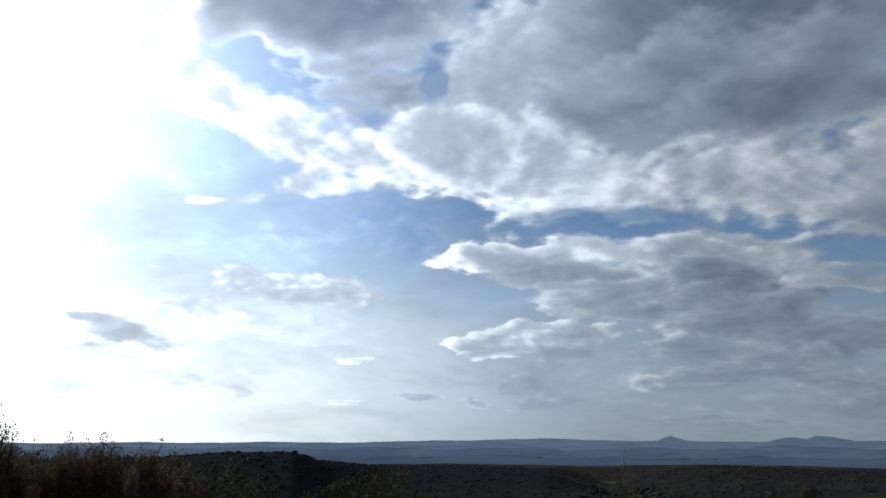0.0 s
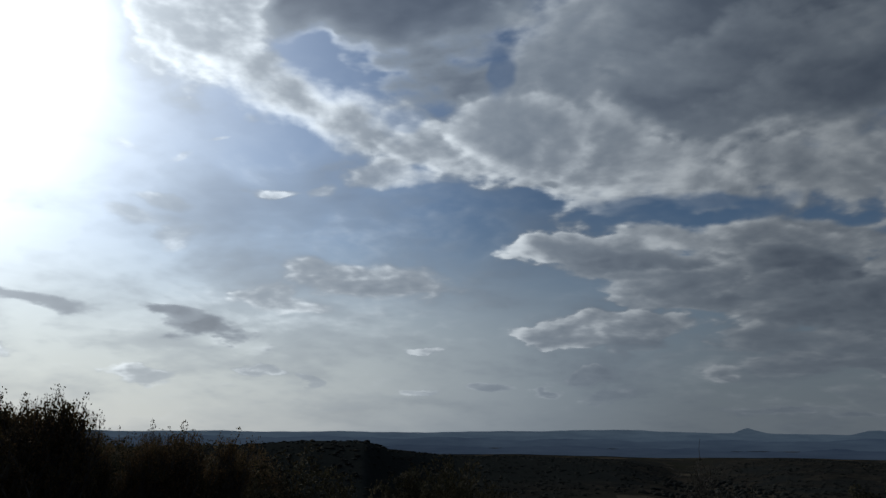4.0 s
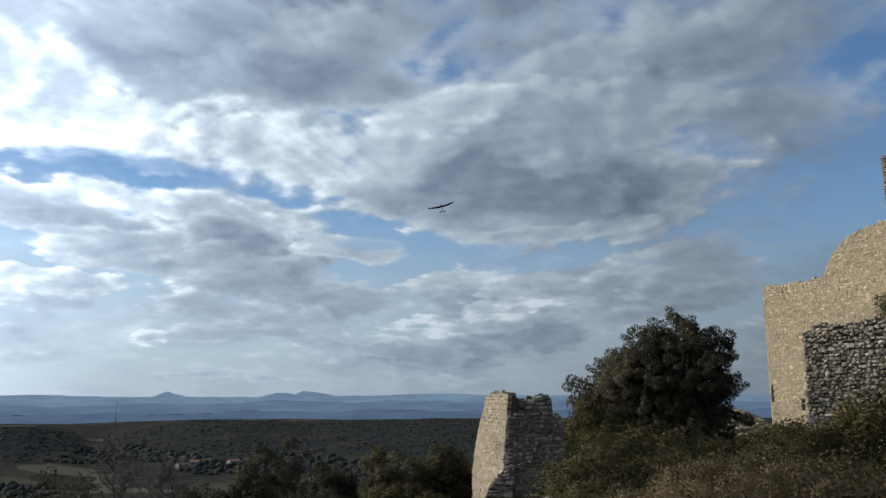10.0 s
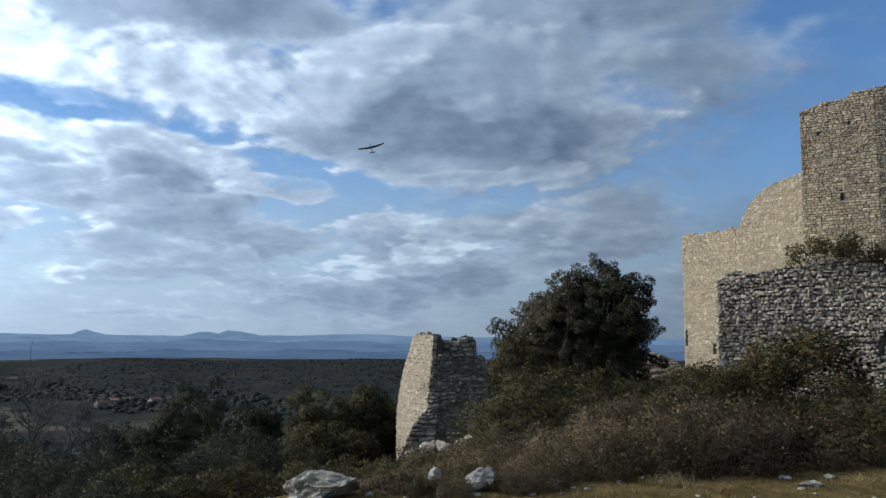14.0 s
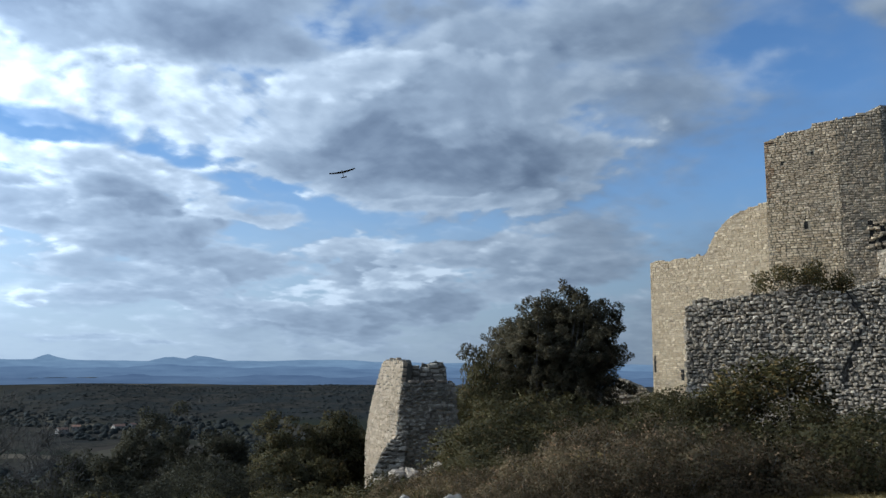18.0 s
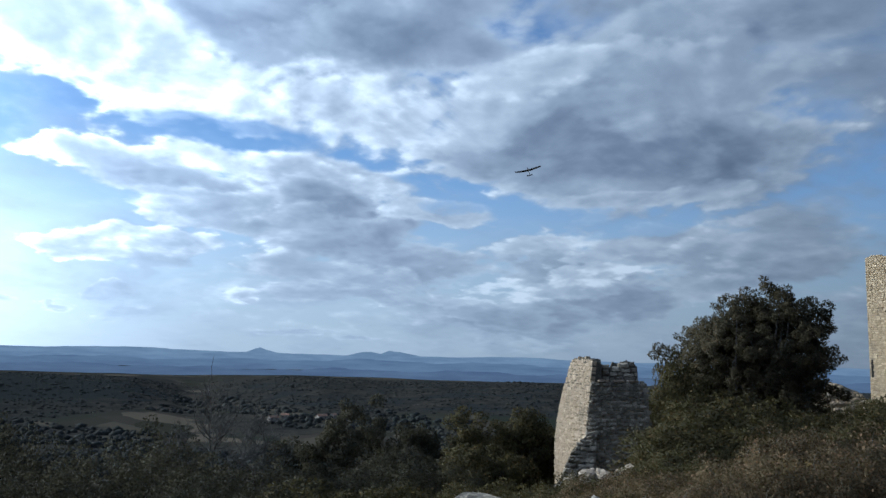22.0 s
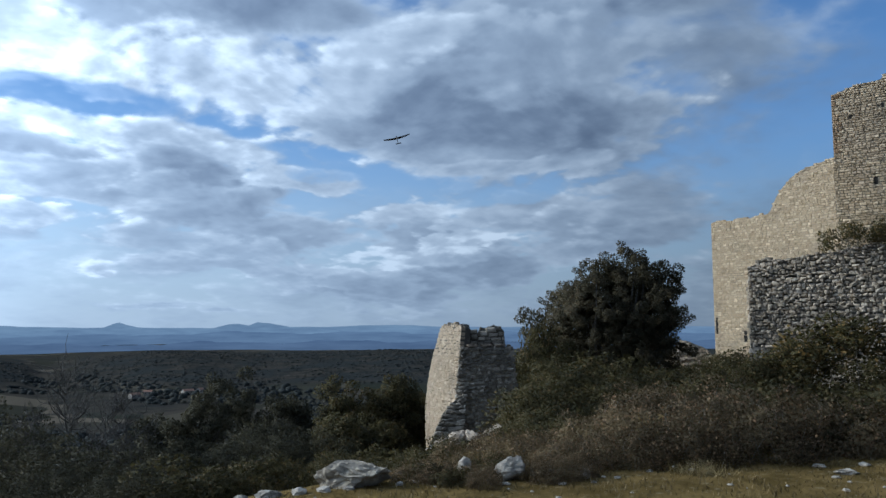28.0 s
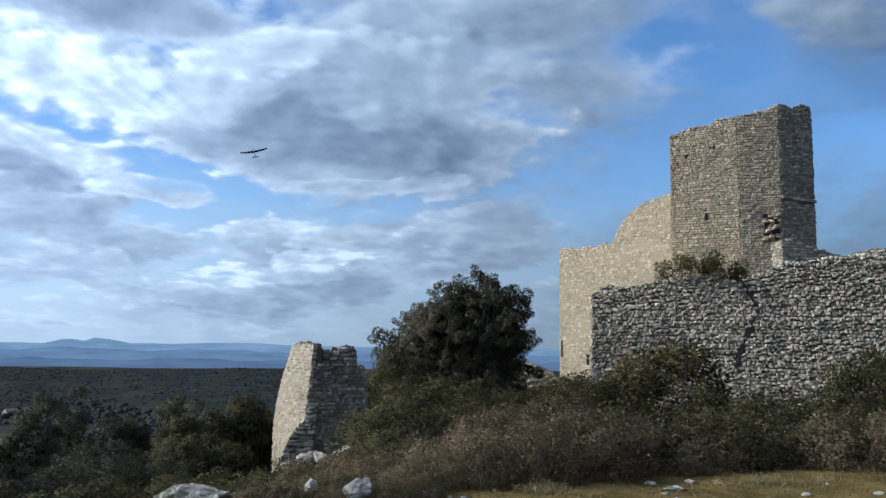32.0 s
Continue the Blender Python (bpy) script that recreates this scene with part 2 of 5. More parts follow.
cloud(-29.3, 8.1, 5.2, 0.5, -5, 1.0, 0.9, 0.6)
cloud(-19.9, 12.8, 1.2, 0.9, 24, 0.22, 0.6, 0.7)
cloud(-22.9, 13.9, 2.4, 0.7, -5, 0.22, 0.6, 0.7)
cloud(-21.5, 15.3, 1.8, 0.4, -3, 0.22, 0.6, 0.7)
cloud(-9.3, 16.9, 1.0, 0.4, 31, 0.22, 0.6, 0.7)
cloud(-12.8, 16.5, 2.1, 0.3, 3, 0.05, 0.8, 0.6)
cloud(-19.8, 18.2, 1.4, 0.3, 20, 0.25, 0.5, 0.7)
cloud(-17.3, 19.5, 0.7, 0.2, 14, 0.25, 0.5, 0.7)
cloud(-23.8, 18.6, 1.5, 0.5, -2, 0.25, 0.5, 0.7)
cloud(-2.5, 5.3, 1.3, 0.3, 0, 0.12, 0.9, 0.5)
cloud(-13.5, 3.9, 1.7, 0.3, -4, 0.3, 0.9, 0.5)
cloud(-31.2, 5.0, 2.8, 0.6, -6, 0.12, 0.9, 0.4)
cloud(-21.8, 3.5, 2.3, 0.5, -6, 0.35, 0.8, 0.5)
cloud(-2.7, 2.7, 1.6, 0.3, 0, 0.4, 0.8, 0.5)
cloud(-10.0, 3.5, 0.9, 0.3, -7, 0.35, 0.8, 0.5)
# gaps of clear sky
clearing(20.9, 14.8, 2.5, 0.9, -4, 0.75)
clearing(3.1, 25.3, 1.5, 1.6, 6, 0.7)
clearing(-4.1, 21.6, 1.7, 0.8, 0, 0.5)
clearing(37.4, 10.6, 6.9, 0.6, -5, 0.75)
clearing(45.5, 9.4, 4.4, 0.6, 8, 0.75)
clearing(15.9, 15.6, 7.6, 1.0, -3, 0.8)
clearing(30.6, 12.1, 2.3, 0.5, -17, 0.7)

both = n.add("ShaderNodeSeparateXYZ")
n.link(state, both.inputs[0])
thick, cover = both.outputs[0], both.outputs[1]
thick = n.math("MAXIMUM", n.math("MULTIPLY_ADD", relief, -0.9, n.math("MULTIPLY_ADD", fluff, 0.26, thick)), 0.0)
# the deck is brighter towards the sun, and its thin edges most of all
toward_sun = n.vmath("DOT_PRODUCT", heading, tuple(ray))
facing = n.math("MAXIMUM", toward_sun, 0.0)
glow = n.math("ADD", n.math("MULTIPLY", n.math("POWER", facing, 70.0), 7.0), n.math("MULTIPLY", n.math("POWER", facing, 16.0), 1.9))
cloud_tone = n.ramp(n.math("MULTIPLY", thick, 0.72), (0.0, (1.28, 1.29, 1.30)), (0.16, (0.80, 0.84, 0.90)), (0.36, (0.535, 0.59, 0.675)), (0.65, (0.325, 0.374, 0.465)), (1.0, (0.155, 0.195, 0.28)))
cloud_tone = n.mix(1.0, cloud_tone, n.math("ADD", n.span(toward_sun, -0.35, 0.85, 0.38, 1.3, smooth=False), n.span(toward_sun, 0.5, 0.92, 0.0, 0.95)), "MULTIPLY")
rim = n.math("MULTIPLY", n.span(thick, 0.40, 0.0), n.math("MULTIPLY", n.math("POWER", facing, 5.0), 4.9))
cloud_tone = n.mix(1.0, cloud_tone, n.mix(1.0, (1.0, 0.985, 0.95), rim, "MULTIPLY"), "ADD")
blue = n.add("ShaderNodeTexSky")
blue.sky_type, blue.sun_disc, blue.altitude = "NISHITA", False, 300
blue.sun_elevation, blue.sun_rotation = radians(SUN_EL), radians(SUN_AZ)
clear = n.mix(1.0, blue.outputs[0], (0.118, 0.132, 0.152), "MULTIPLY")
clear = n.mix(1.0, clear, n.span(toward_sun, 0.70, 0.97, 1.0, 2.0), "MULTIPLY")
# pale haze low over the land
low = n.span(el_out, 15.0, 0.5)
haze = n.mix(1.0, n.mix(n.span(toward_sun, 0.6, 0.92), (0.62, 0.68, 0.75), (0.95, 0.93, 0.87)), n.math("ADD", n.span(toward_sun, -0.35, 0.85, 0.28, 1.45, smooth=False), n.span(toward_sun, 0.50, 0.90, 0.0, 1.6)), "MULTIPLY")
clear = n.mix(n.math("MULTIPLY", low, 0.8), clear, haze)
sky_tone = n.mix(cover, clear, cloud_tone)
sky_tone = n.mix(n.math("MULTIPLY", low, 0.42), sky_tone, haze)
sky_tone = n.mix(1.0, sky_tone, n.mix(1.0, (1.0, 0.985, 0.95), glow, "MULTIPLY"), "ADD")
back = n.add("ShaderNodeBackground")
n.link(sky_tone, back.inputs["Color"])
back.inputs["Strength"].default_value = 1.0
n.link(back.outputs[0], n.add("ShaderNodeOutputWorld").inputs[0])
world.cycles.sampling_method = "MANUAL"
world.cycles.sample_map_resolution = 512


# ---- materials ----
def surface(name, build, rough=0.9, bump=None, metal=0.0, spec=0.3, thin=0.0):
    """A principled material; thin lets light through as a leaf does. build(n, place) gives the colour; bump is (scale, strength, distance)."""
    m = bpy.data.materials.new(name)
    m.use_nodes = True
    k = Nodes(m.node_tree)
    place = k.add("ShaderNodeTexCoord").outputs["Object"]
    bsdf = k.add("ShaderNodeBsdfPrincipled")
    colour = build(k, place)
    k.put(bsdf.inputs["Base Color"], colour)
    bsdf.inputs["Roughness"].default_value = rough
    bsdf.inputs["Metallic"].default_value = metal
    bsdf.inputs["Specular IOR Level"].default_value = spec
    if bump:
        b = k.add("ShaderNodeBump")
        b.inputs["Strength"].default_value, b.inputs["Distance"].default_value = bump[1], bump[2]
        k.link(k.noise(place, bump[0], 6.0, 0.65).outputs[0], b.inputs["Height"])
        k.link(b.outputs[0], bsdf.inputs["Normal"])
    shown = bsdf.outputs[0]
    if thin:
        through_leaf = k.add("ShaderNodeBsdfTranslucent")
        k.link(colour, through_leaf.inputs[0])
        both = k.add("ShaderNodeMixShader")
        both.inputs[0].default_value = thin
        k.link(shown, both.inputs[1])
        k.link(through_leaf.outputs[0], both.inputs[2])
        shown = both.outputs[0]
    k.link(shown, k.add("ShaderNodeOutputMaterial").inputs[0])
    return m


def own_random(k):
    """A number for each piece, whether it is an object or an island of a joined mesh."""
    total = k.math("ADD", k.add("ShaderNodeObjectInfo").outputs["Random"], k.add("ShaderNodeNewGeometry").outputs["Random Per Island"])
    return k.math("FRACT", total)


def world_place(k):
    return k.add("ShaderNodeNewGeometry").outputs["Position"]


def stone_colours(dark, mid, pale, stain=(0.10, 0.095, 0.085), stains=0.55):
    def build(k, place):
        where = world_place(k)
        base = k.ramp(own_random(k), (0.0, dark), (0.45, mid), (0.85, pale), (1.0, tuple(min(1, c * 1.25) for c in pale)))
        grit = k.noise(where, 9.0, 6.0, 0.7).outputs[0]
        base = k.mix(1.0, base, k.ramp(grit, (0.25, (0.78, 0.77, 0.76)), (0.75, (1.15, 1.14, 1.12))), "MULTIPLY")
        patch = k.noise(where, 0.9, 5.0, 0.65).outputs[0]
        base = k.mix(k.math("MULTIPLY", k.span(patch, 0.52, 0.74), stains), base, stain)
        lichen = k.noise(where, 26.0, 3.0, 0.5).outputs[0]
        return k.mix(k.span(lichen, 0.62, 0.7, 0.0, 0.35), base, (0.42, 0.40, 0.33))

    return build


def plain_noise(a, b, scale, c=None, scale2=0.0):
    def build(k, place):
        where = world_place(k)
        col = k.mix(k.span(k.noise(where, scale, 6.0, 0.65).outputs[0], 0.3, 0.7), a, b)
        if c:
            col = k.mix(k.span(k.noise(where, scale2, 5.0, 0.6).outputs[0], 0.5, 0.68), col, c)
        return col

    return build


def leaf_colours(dark, pale, dry, dryness=0.12):
    def build(k, place):
        r = own_random(k)
        clump = k.noise(world_place(k), 1.6, 3.0, 0.6).outputs[0]
        col = k.mix(k.math("MULTIPLY_ADD", r, 0.25, k.math("MULTIPLY", k.span(clump, 0.36, 0.64), 0.75)), dark, pale)
        return k.mix(k.span(r, 1.0 - dryness - 0.02, 1.0 - dryness + 0.02), col, dry)

    return build


CASTLE_STONE = surface("castle_limestone", stone_colours((0.37, 0.285, 0.178), (0.445, 0.35, 0.225), (0.515, 0.415, 0.278)), 0.92, (14.0, 0.6, 0.03))
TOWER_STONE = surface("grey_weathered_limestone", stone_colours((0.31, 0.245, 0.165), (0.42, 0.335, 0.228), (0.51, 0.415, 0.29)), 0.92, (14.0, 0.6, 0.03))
WALL_STONE = surface("grey_limestone", stone_colours((0.235, 0.199, 0.152), (0.345, 0.295, 0.226), (0.46, 0.396, 0.308)), 0.92, (16.0, 0.8, 0.03))
OCHRE_STONE = surface("ochre_limestone", stone_colours((0.26, 0.17, 0.10), (0.34, 0.235, 0.14), (0.40, 0.30, 0.20)), 0.92, (14.0, 0.6, 0.03))
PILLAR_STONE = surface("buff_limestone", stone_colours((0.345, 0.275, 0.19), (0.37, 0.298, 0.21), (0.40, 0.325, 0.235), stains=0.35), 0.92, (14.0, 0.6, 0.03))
# brown limestone darkened in its colour for faces turned from the sun
SHADE_STONE = surface("shade_toned_brown_limestone", stone_colours((0.15, 0.131, 0.104), (0.225, 0.2, 0.16), (0.33, 0.295, 0.24)), 0.92, (16.0, 0.8, 0.03))
DARK_MORTAR = surface("weathered_grey_mortar", plain_noise((0.17, 0.146, 0.106), (0.26, 0.226, 0.168), 5.0), 0.95, (20.0, 0.9, 0.04))
MORTAR = surface("old_lime_mortar", plain_noise((0.32, 0.258, 0.18), (0.40, 0.327, 0.23), 5.0, (0.24, 0.195, 0.14), 1.1), 0.95, (20.0, 0.9, 0.04))
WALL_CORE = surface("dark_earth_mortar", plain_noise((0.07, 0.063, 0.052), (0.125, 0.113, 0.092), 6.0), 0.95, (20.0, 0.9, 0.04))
# near-black tone that stands in for the shade inside openings
VOID = surface("dark_opening_fill", plain_noise((0.012, 0.011, 0.010), (0.028, 0.025, 0.022), 6.0), 0.95)
ROCK = surface("white_limestone_rock", plain_noise((0.25, 0.225, 0.187), (0.45, 0.41, 0.345), 6.0, (0.10, 0.09, 0.076), 4.5), 0.9, (7.0, 0.9, 0.06))
EARTH = surface("stony_earth", plain_noise((0.06, 0.05, 0.036), (0.13, 0.108, 0.08), 3.0), 0.95, (9.0, 0.9, 0.05))
ROCK_WARM = surface("ochre_limestone_rock", plain_noise((0.17, 0.132, 0.094), (0.31, 0.25, 0.185), 5.0, (0.09, 0.072, 0.053), 4.0), 0.9, (7.0, 0.9, 0.06))
FALLEN = surface("buff_limestone_block", plain_noise((0.26, 0.21, 0.155), (0.44, 0.37, 0.285), 5.0, (0.15, 0.122, 0.09), 4.0), 0.9, (7.0, 0.9, 0.06))
BOULDER = surface("lichened_limestone", plain_noise((0.17, 0.15, 0.118), (0.38, 0.34, 0.272), 6.0, (0.09, 0.078, 0.06), 4.0), 0.92, (7.0, 0.9, 0.06))
BARK = surface("grey_bark", plain_noise((0.05, 0.045, 0.04), (0.13, 0.12, 0.105), 12.0), 0.95, (30.0, 0.7, 0.02))
PALE_TWIG = surface("pale_dry_twig", plain_noise((0.11, 0.098, 0.08), (0.25, 0.225, 0.19), 9.0), 0.9)
OAK_LEAF = surface("holm_oak_leaf", leaf_colours((0.048, 0.045, 0.028), (0.114, 0.097, 0.058), (0.145, 0.108, 0.062), 0.06), 0.7, spec=0.2, thin=0.5)
BOX_LEAF = surface("evergreen_shrub_leaf", leaf_colours((0.032, 0.031, 0.013), (0.093, 0.079, 0.032), (0.120, 0.085, 0.037), 0.08), 0.75, spec=0.2, thin=0.35)
DRY_LEAF = surface("wintry_shrub_leaf", leaf_colours((0.064, 0.049, 0.028), (0.170, 0.132, 0.072), (0.20, 0.132, 0.074), 0.2), 0.8, spec=0.2, thin=0.35)
RUSSET_LEAF = surface("yellowing_shrub_leaf", leaf_colours((0.030, 0.028, 0.011), (0.085, 0.073, 0.026), (0.150, 0.100, 0.032), 0.2), 0.75, spec=0.2, thin=0.35)
VALLEY_LEAF = surface("valley_tree_leaf", leaf_colours((0.027, 0.028, 0.019), (0.076, 0.070, 0.043), (0.065, 0.056, 0.034), 0.05), 0.8, spec=0.15, thin=0.35)
HILL_LEAF = surface("hillside_scrub_leaf", leaf_colours((0.014, 0.017, 0.017), (0.028, 0.031, 0.028), (0.05, 0.047, 0.035), 0.05), 0.9, spec=0.1)
GRASS = surface("winter_grass", leaf_colours((0.070, 0.050, 0.017), (0.142, 0.101, 0.037), (0.24, 0.178, 0.085), 0.12), 0.7)


def ground_colours(k, place):
    where = world_place(k)
    turf = k.mix(k.span(k.noise(where, 1.3, 6.0, 0.7).outputs[0], 0.35, 0.65), (0.080, 0.057, 0.020), (0.155, 0.109, 0.041))
    turf = k.mix(k.span(k.noise(where, 7.0, 4.0, 0.7).outputs[0], 0.58, 0.72), turf, (0.20, 0.165, 0.095))
    scrub = k.mix(k.span(k.noise(where, 0.03, 9.0, 0.78).outputs[0], 0.36, 0.62), (0.017, 0.0185, 0.019), (0.050, 0.046, 0.038))
    scrub = k.mix(k.span(k.noise(where, 0.012, 6.0, 0.7).outputs[0], 0.45, 0.60), scrub, (0.028, 0.031, 0.031))
    scrub = k.mix(k.span(k.noise(where, 0.045, 7.0, 0.72).outputs[0], 0.61, 0.71, 0.0, 0.5), scrub, (0.12, 0.107, 0.088))
    dist = k.vmath("LENGTH", where)
    up = k.add("ShaderNodeSeparateXYZ")
    k.link(where, up.inputs[0])
    # closed woodland on the western hill
    wooded = k.math("MULTIPLY", k.span(up.outputs[0], 330.0, 170.0), k.span(up.outputs[2], -68.0, -58.0))
    scrub = k.mix(k.math("MULTIPLY", wooded, k.span(dist, 250.0, 450.0, 0.0, 0.9)), scrub, k.mix(k.noise(where, 0.08, 5.0, 0.7).outputs[0], (0.014, 0.018, 0.019), (0.036, 0.040, 0.038)))
    # leaf litter and scrub where the slope begins
    turf = k.mix(k.span(up.outputs[2], -0.12, -0.6), turf, (0.055, 0.046, 0.03))
    near = k.mix(k.span(dist, 14.0, 40.0), turf, scrub)
    # open fields on the valley floor
    cells = k.add("ShaderNodeTexVoronoi")
    cells.inputs["Scale"].default_value = 0.017
    k.link(k.vmath("MULTIPLY", k.vmath("ADD", where, k.vmath("SCALE", k.noise(where, 0.008, 3.0).outputs["Color"], 60.0)), (1.0, 0.55, 0.0)), cells.inputs["Vector"])
    field = k.ramp(cells.outputs["Color"], (0.2, (0.034, 0.034, 0.026)), (0.45, (0.052, 0.046, 0.038)), (0.6, (0.026, 0.03, 0.023)), (0.8, (0.10, 0.086, 0.066)))
    flat = k.math("MULTIPLY", k.span(up.outputs[2], -66.0, -71.0), k.span(k.noise(where, 0.006, 4.0, 0.6).outputs[0], 0.44, 0.52))
    return k.mix(flat, near, field)


GROUND = surface("turf_and_scrubland", ground_colours, 1.0, (3.0, 0.8, 0.08), spec=0.0)


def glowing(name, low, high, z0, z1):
    """Far land glowing in a plain tone, foot to crest, kilometres of hazy air painted in."""
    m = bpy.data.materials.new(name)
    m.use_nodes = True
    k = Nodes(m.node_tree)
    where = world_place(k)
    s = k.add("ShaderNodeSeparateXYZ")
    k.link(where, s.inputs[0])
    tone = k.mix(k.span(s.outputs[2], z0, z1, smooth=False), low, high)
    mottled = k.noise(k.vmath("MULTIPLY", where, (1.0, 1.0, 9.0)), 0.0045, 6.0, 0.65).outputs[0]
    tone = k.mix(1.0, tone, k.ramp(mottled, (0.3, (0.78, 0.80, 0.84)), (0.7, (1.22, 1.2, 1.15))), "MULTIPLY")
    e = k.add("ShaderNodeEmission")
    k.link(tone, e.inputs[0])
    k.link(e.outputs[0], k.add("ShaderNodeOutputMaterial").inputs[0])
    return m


# ---- building blocks ----
def mesh_of(name, verts, faces, material, smooth=False, normals=None):
    me = bpy.data.meshes.new(name)
    me.from_pydata(np.asarray(verts, float).tolist(), [], faces.tolist() if isinstance(faces, np.ndarray) else faces)
    me.materials.append(material)
    if smooth:
        me.polygons.foreach_set("use_smooth", np.ones(len(me.polygons), bool))
    me.update()
    if normals is not None:
        me.normals_split_custom_set_from_vertices(normals.tolist())
    return me


def part(name, data, parent, label=""):
    ob = new(name, data)
    ob.parent = parent
    return tagged(ob, label) if label else ob


def spot_at(bearing, reach):
    return reach * math.sin(radians(bearing)), reach * math.cos(radians(bearing))


# ---- the land ----
def bumps(x, y, scale, seed=0.0):
    """Smooth rolling noise from a few turned waves, -1 to 1."""
    out = 0
    for i, (a, f) in enumerate(((0.3, 1.0), (1.7, 1.7), (2.9, 2.9), (0.9, 4.7), (2.2, 7.9))):
        out = out + np.sin((x * math.cos(a) + y * math.sin(a)) * f / scale + i * 2.1 + seed) / f
    return out / 1.9


def brink(x):
    """Where the hilltop's flat ground ends and the slope begins."""
    return np.interp(x, [-80, -30, -12, 3, 7, 12, 20, 34, 60, 120], [60, 24, 11, 7.4, 8.0, 10.5, 15.0, 23.5, 48, 110])


VALLEY = -75.0


def crest(az):
    """Bearing to the elevation angle of the near hills' skyline."""
    return np.interp(az, [-180, -60, -24, -14, -10.5, -6, -4.5, 0.8, 6, 11.4, 14, 15.3, 18.5, 21.6, 25, 29.5, 37.4, 42, 46, 60, 90, 180],
                     [-1.8, -1.6, -1.2, -0.95, -0.62, -0.66, -1.2, -1.68, -1.74, -1.84, -2.4, -2.6, -1.92, -1.56, -1.72, -1.84, -1.56, -1.58, -1.8, -1.5, -1.5, -1.8])


def land(x, y):
    x, y = np.asarray(x, float), np.asarray(y, float)
    r, az = np.hypot(x, y) + 1e-9, np.degrees(np.arctan2(x, y))
    q = (y - brink(x)) * 0.85
    soft = np.where(q > 20, q, np.log1p(np.exp(np.clip(q * 2.2, -40, 44))) / 2.2)
    slope = -0.42 * soft
    rise = -0.75 * np.clip((x - 15) / 8, 0, 1) ** 1.5
    near = slope + rise + 0.05 * bumps(x, y, 2.0) * np.clip(r / 6 - 0.5, 0, 1) - 0.35 * np.clip(r / 40 - 1, 0, 3) * (1 + bumps(x, y, 9.0))
    near = near - 0.4 * np.clip(r - 56, 0, None)
    floor_z = VALLEY + 4 * bumps(x, y, 130.0)
    near = np.maximum(near, floor_z + 0 * near)
    r0 = np.interp(az, [-180, -20, -6, 0, 14, 16, 24, 180], [900, 800, 850, 1350, 1500, 1750, 1500, 1500])
    top = r0 * np.tan(np.radians(crest(az) - 0.13)) + EYE
    width = np.where(r < r0, 0.30, 0.5) * r0
    hill = np.exp(-(((r - r0) / width) ** 2) * 1.3)
    far = floor_z + (top - floor_z) * hill + 2.0 * bumps(x, y, 85.0, 1.0) * hill * np.clip((np.abs(r - r0) / 120), 0, 1)
    blend = np.clip((r - 260) / 240, 0, 1)
    blend = blend * blend * (3 - 2 * blend)
    out = near * (1 - blend) + np.maximum(far, floor_z) * blend
    return out * 1.0


def ground_z(x, y):
    return float(land(x, y))


def build_ground():
    az = np.radians(np.concatenate([np.arange(-180, -40, 4.0), np.arange(-40, 95, 0.4), np.arange(95, 180, 4.0)]))
    r = np.concatenate([[0.0], np.arange(0.6, 30, 0.35), np.geomspace(30, 320, 90), np.geomspace(330, 2600, 130), np.geomspace(2700, 4900, 14)])
    a, rr = np.meshgrid(az, r)
    x, y = np.sin(a) * rr, np.cos(a) * rr
    z = land(x, y)
    verts = np.stack([x, y, z], -1).reshape(-1, 3)
    na = len(az)
    i, j = np.meshgrid(np.arange(len(r) - 1), np.arange(na), indexing="ij")
    k = (j + 1) % na
    faces = np.stack([i * na + j, i * na + k, (i + 1) * na + k, (i + 1) * na + j], -1).reshape(-1, 4)
    ob = new("ground", mesh_of("ground", verts, faces[:, ::-1], GROUND, True))
    tagged(ob, "dry grassy hilltop falling away into a scrub-covered valley", "ground", kind="structure")


build_ground()


def far_ridge(name, reach, low_el, tops, low, high, seed, rough):
    """One range of far land, a band of hills that closes the horizon."""
    az = np.arange(-60, 110.01, 0.1)
    el = np.interp(az, *tops)
    x, y = np.sin(np.radians(az)) * reach, np.cos(np.radians(az)) * reach
    wave = sum(np.sin(az * f + seed * f) / f for f in (0.7, 1.6, 3.3, 7.1)) * rough
    z1 = EYE + reach * np.tan(np.radians(el + wave))
    z0 = np.full_like(az, EYE + reach * math.tan(radians(low_el)))
    back = 1.02
    verts = np.concatenate([np.stack([x, y, z0], -1), np.stack([x * 1.01, y * 1.01, z1], -1), np.stack([x * back, y * back, z0], -1)])
    m = len(az)
    i = np.arange(m - 1)
    faces = np.concatenate([np.stack([i, i + m, i + m + 1, i + 1], -1), np.stack([i + m, i + 2 * m, i + 2 * m + 1, i + m + 1], -1)])
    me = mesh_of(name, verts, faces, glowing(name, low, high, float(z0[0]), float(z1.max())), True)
    tagged(new(name, me), "range of far hills on the horizon, blue haze painted into its glow", "backdrop", kind="structure")


# self-lit tones, paler with distance, stand in for the haze
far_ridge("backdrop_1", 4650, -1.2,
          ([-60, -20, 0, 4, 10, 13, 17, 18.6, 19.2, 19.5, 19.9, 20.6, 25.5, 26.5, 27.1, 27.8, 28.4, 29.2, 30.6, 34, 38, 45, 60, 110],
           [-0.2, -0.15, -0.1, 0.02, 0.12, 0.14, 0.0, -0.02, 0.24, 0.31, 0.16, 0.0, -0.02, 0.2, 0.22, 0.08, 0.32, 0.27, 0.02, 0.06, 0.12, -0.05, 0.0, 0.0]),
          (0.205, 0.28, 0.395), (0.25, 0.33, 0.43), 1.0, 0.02)
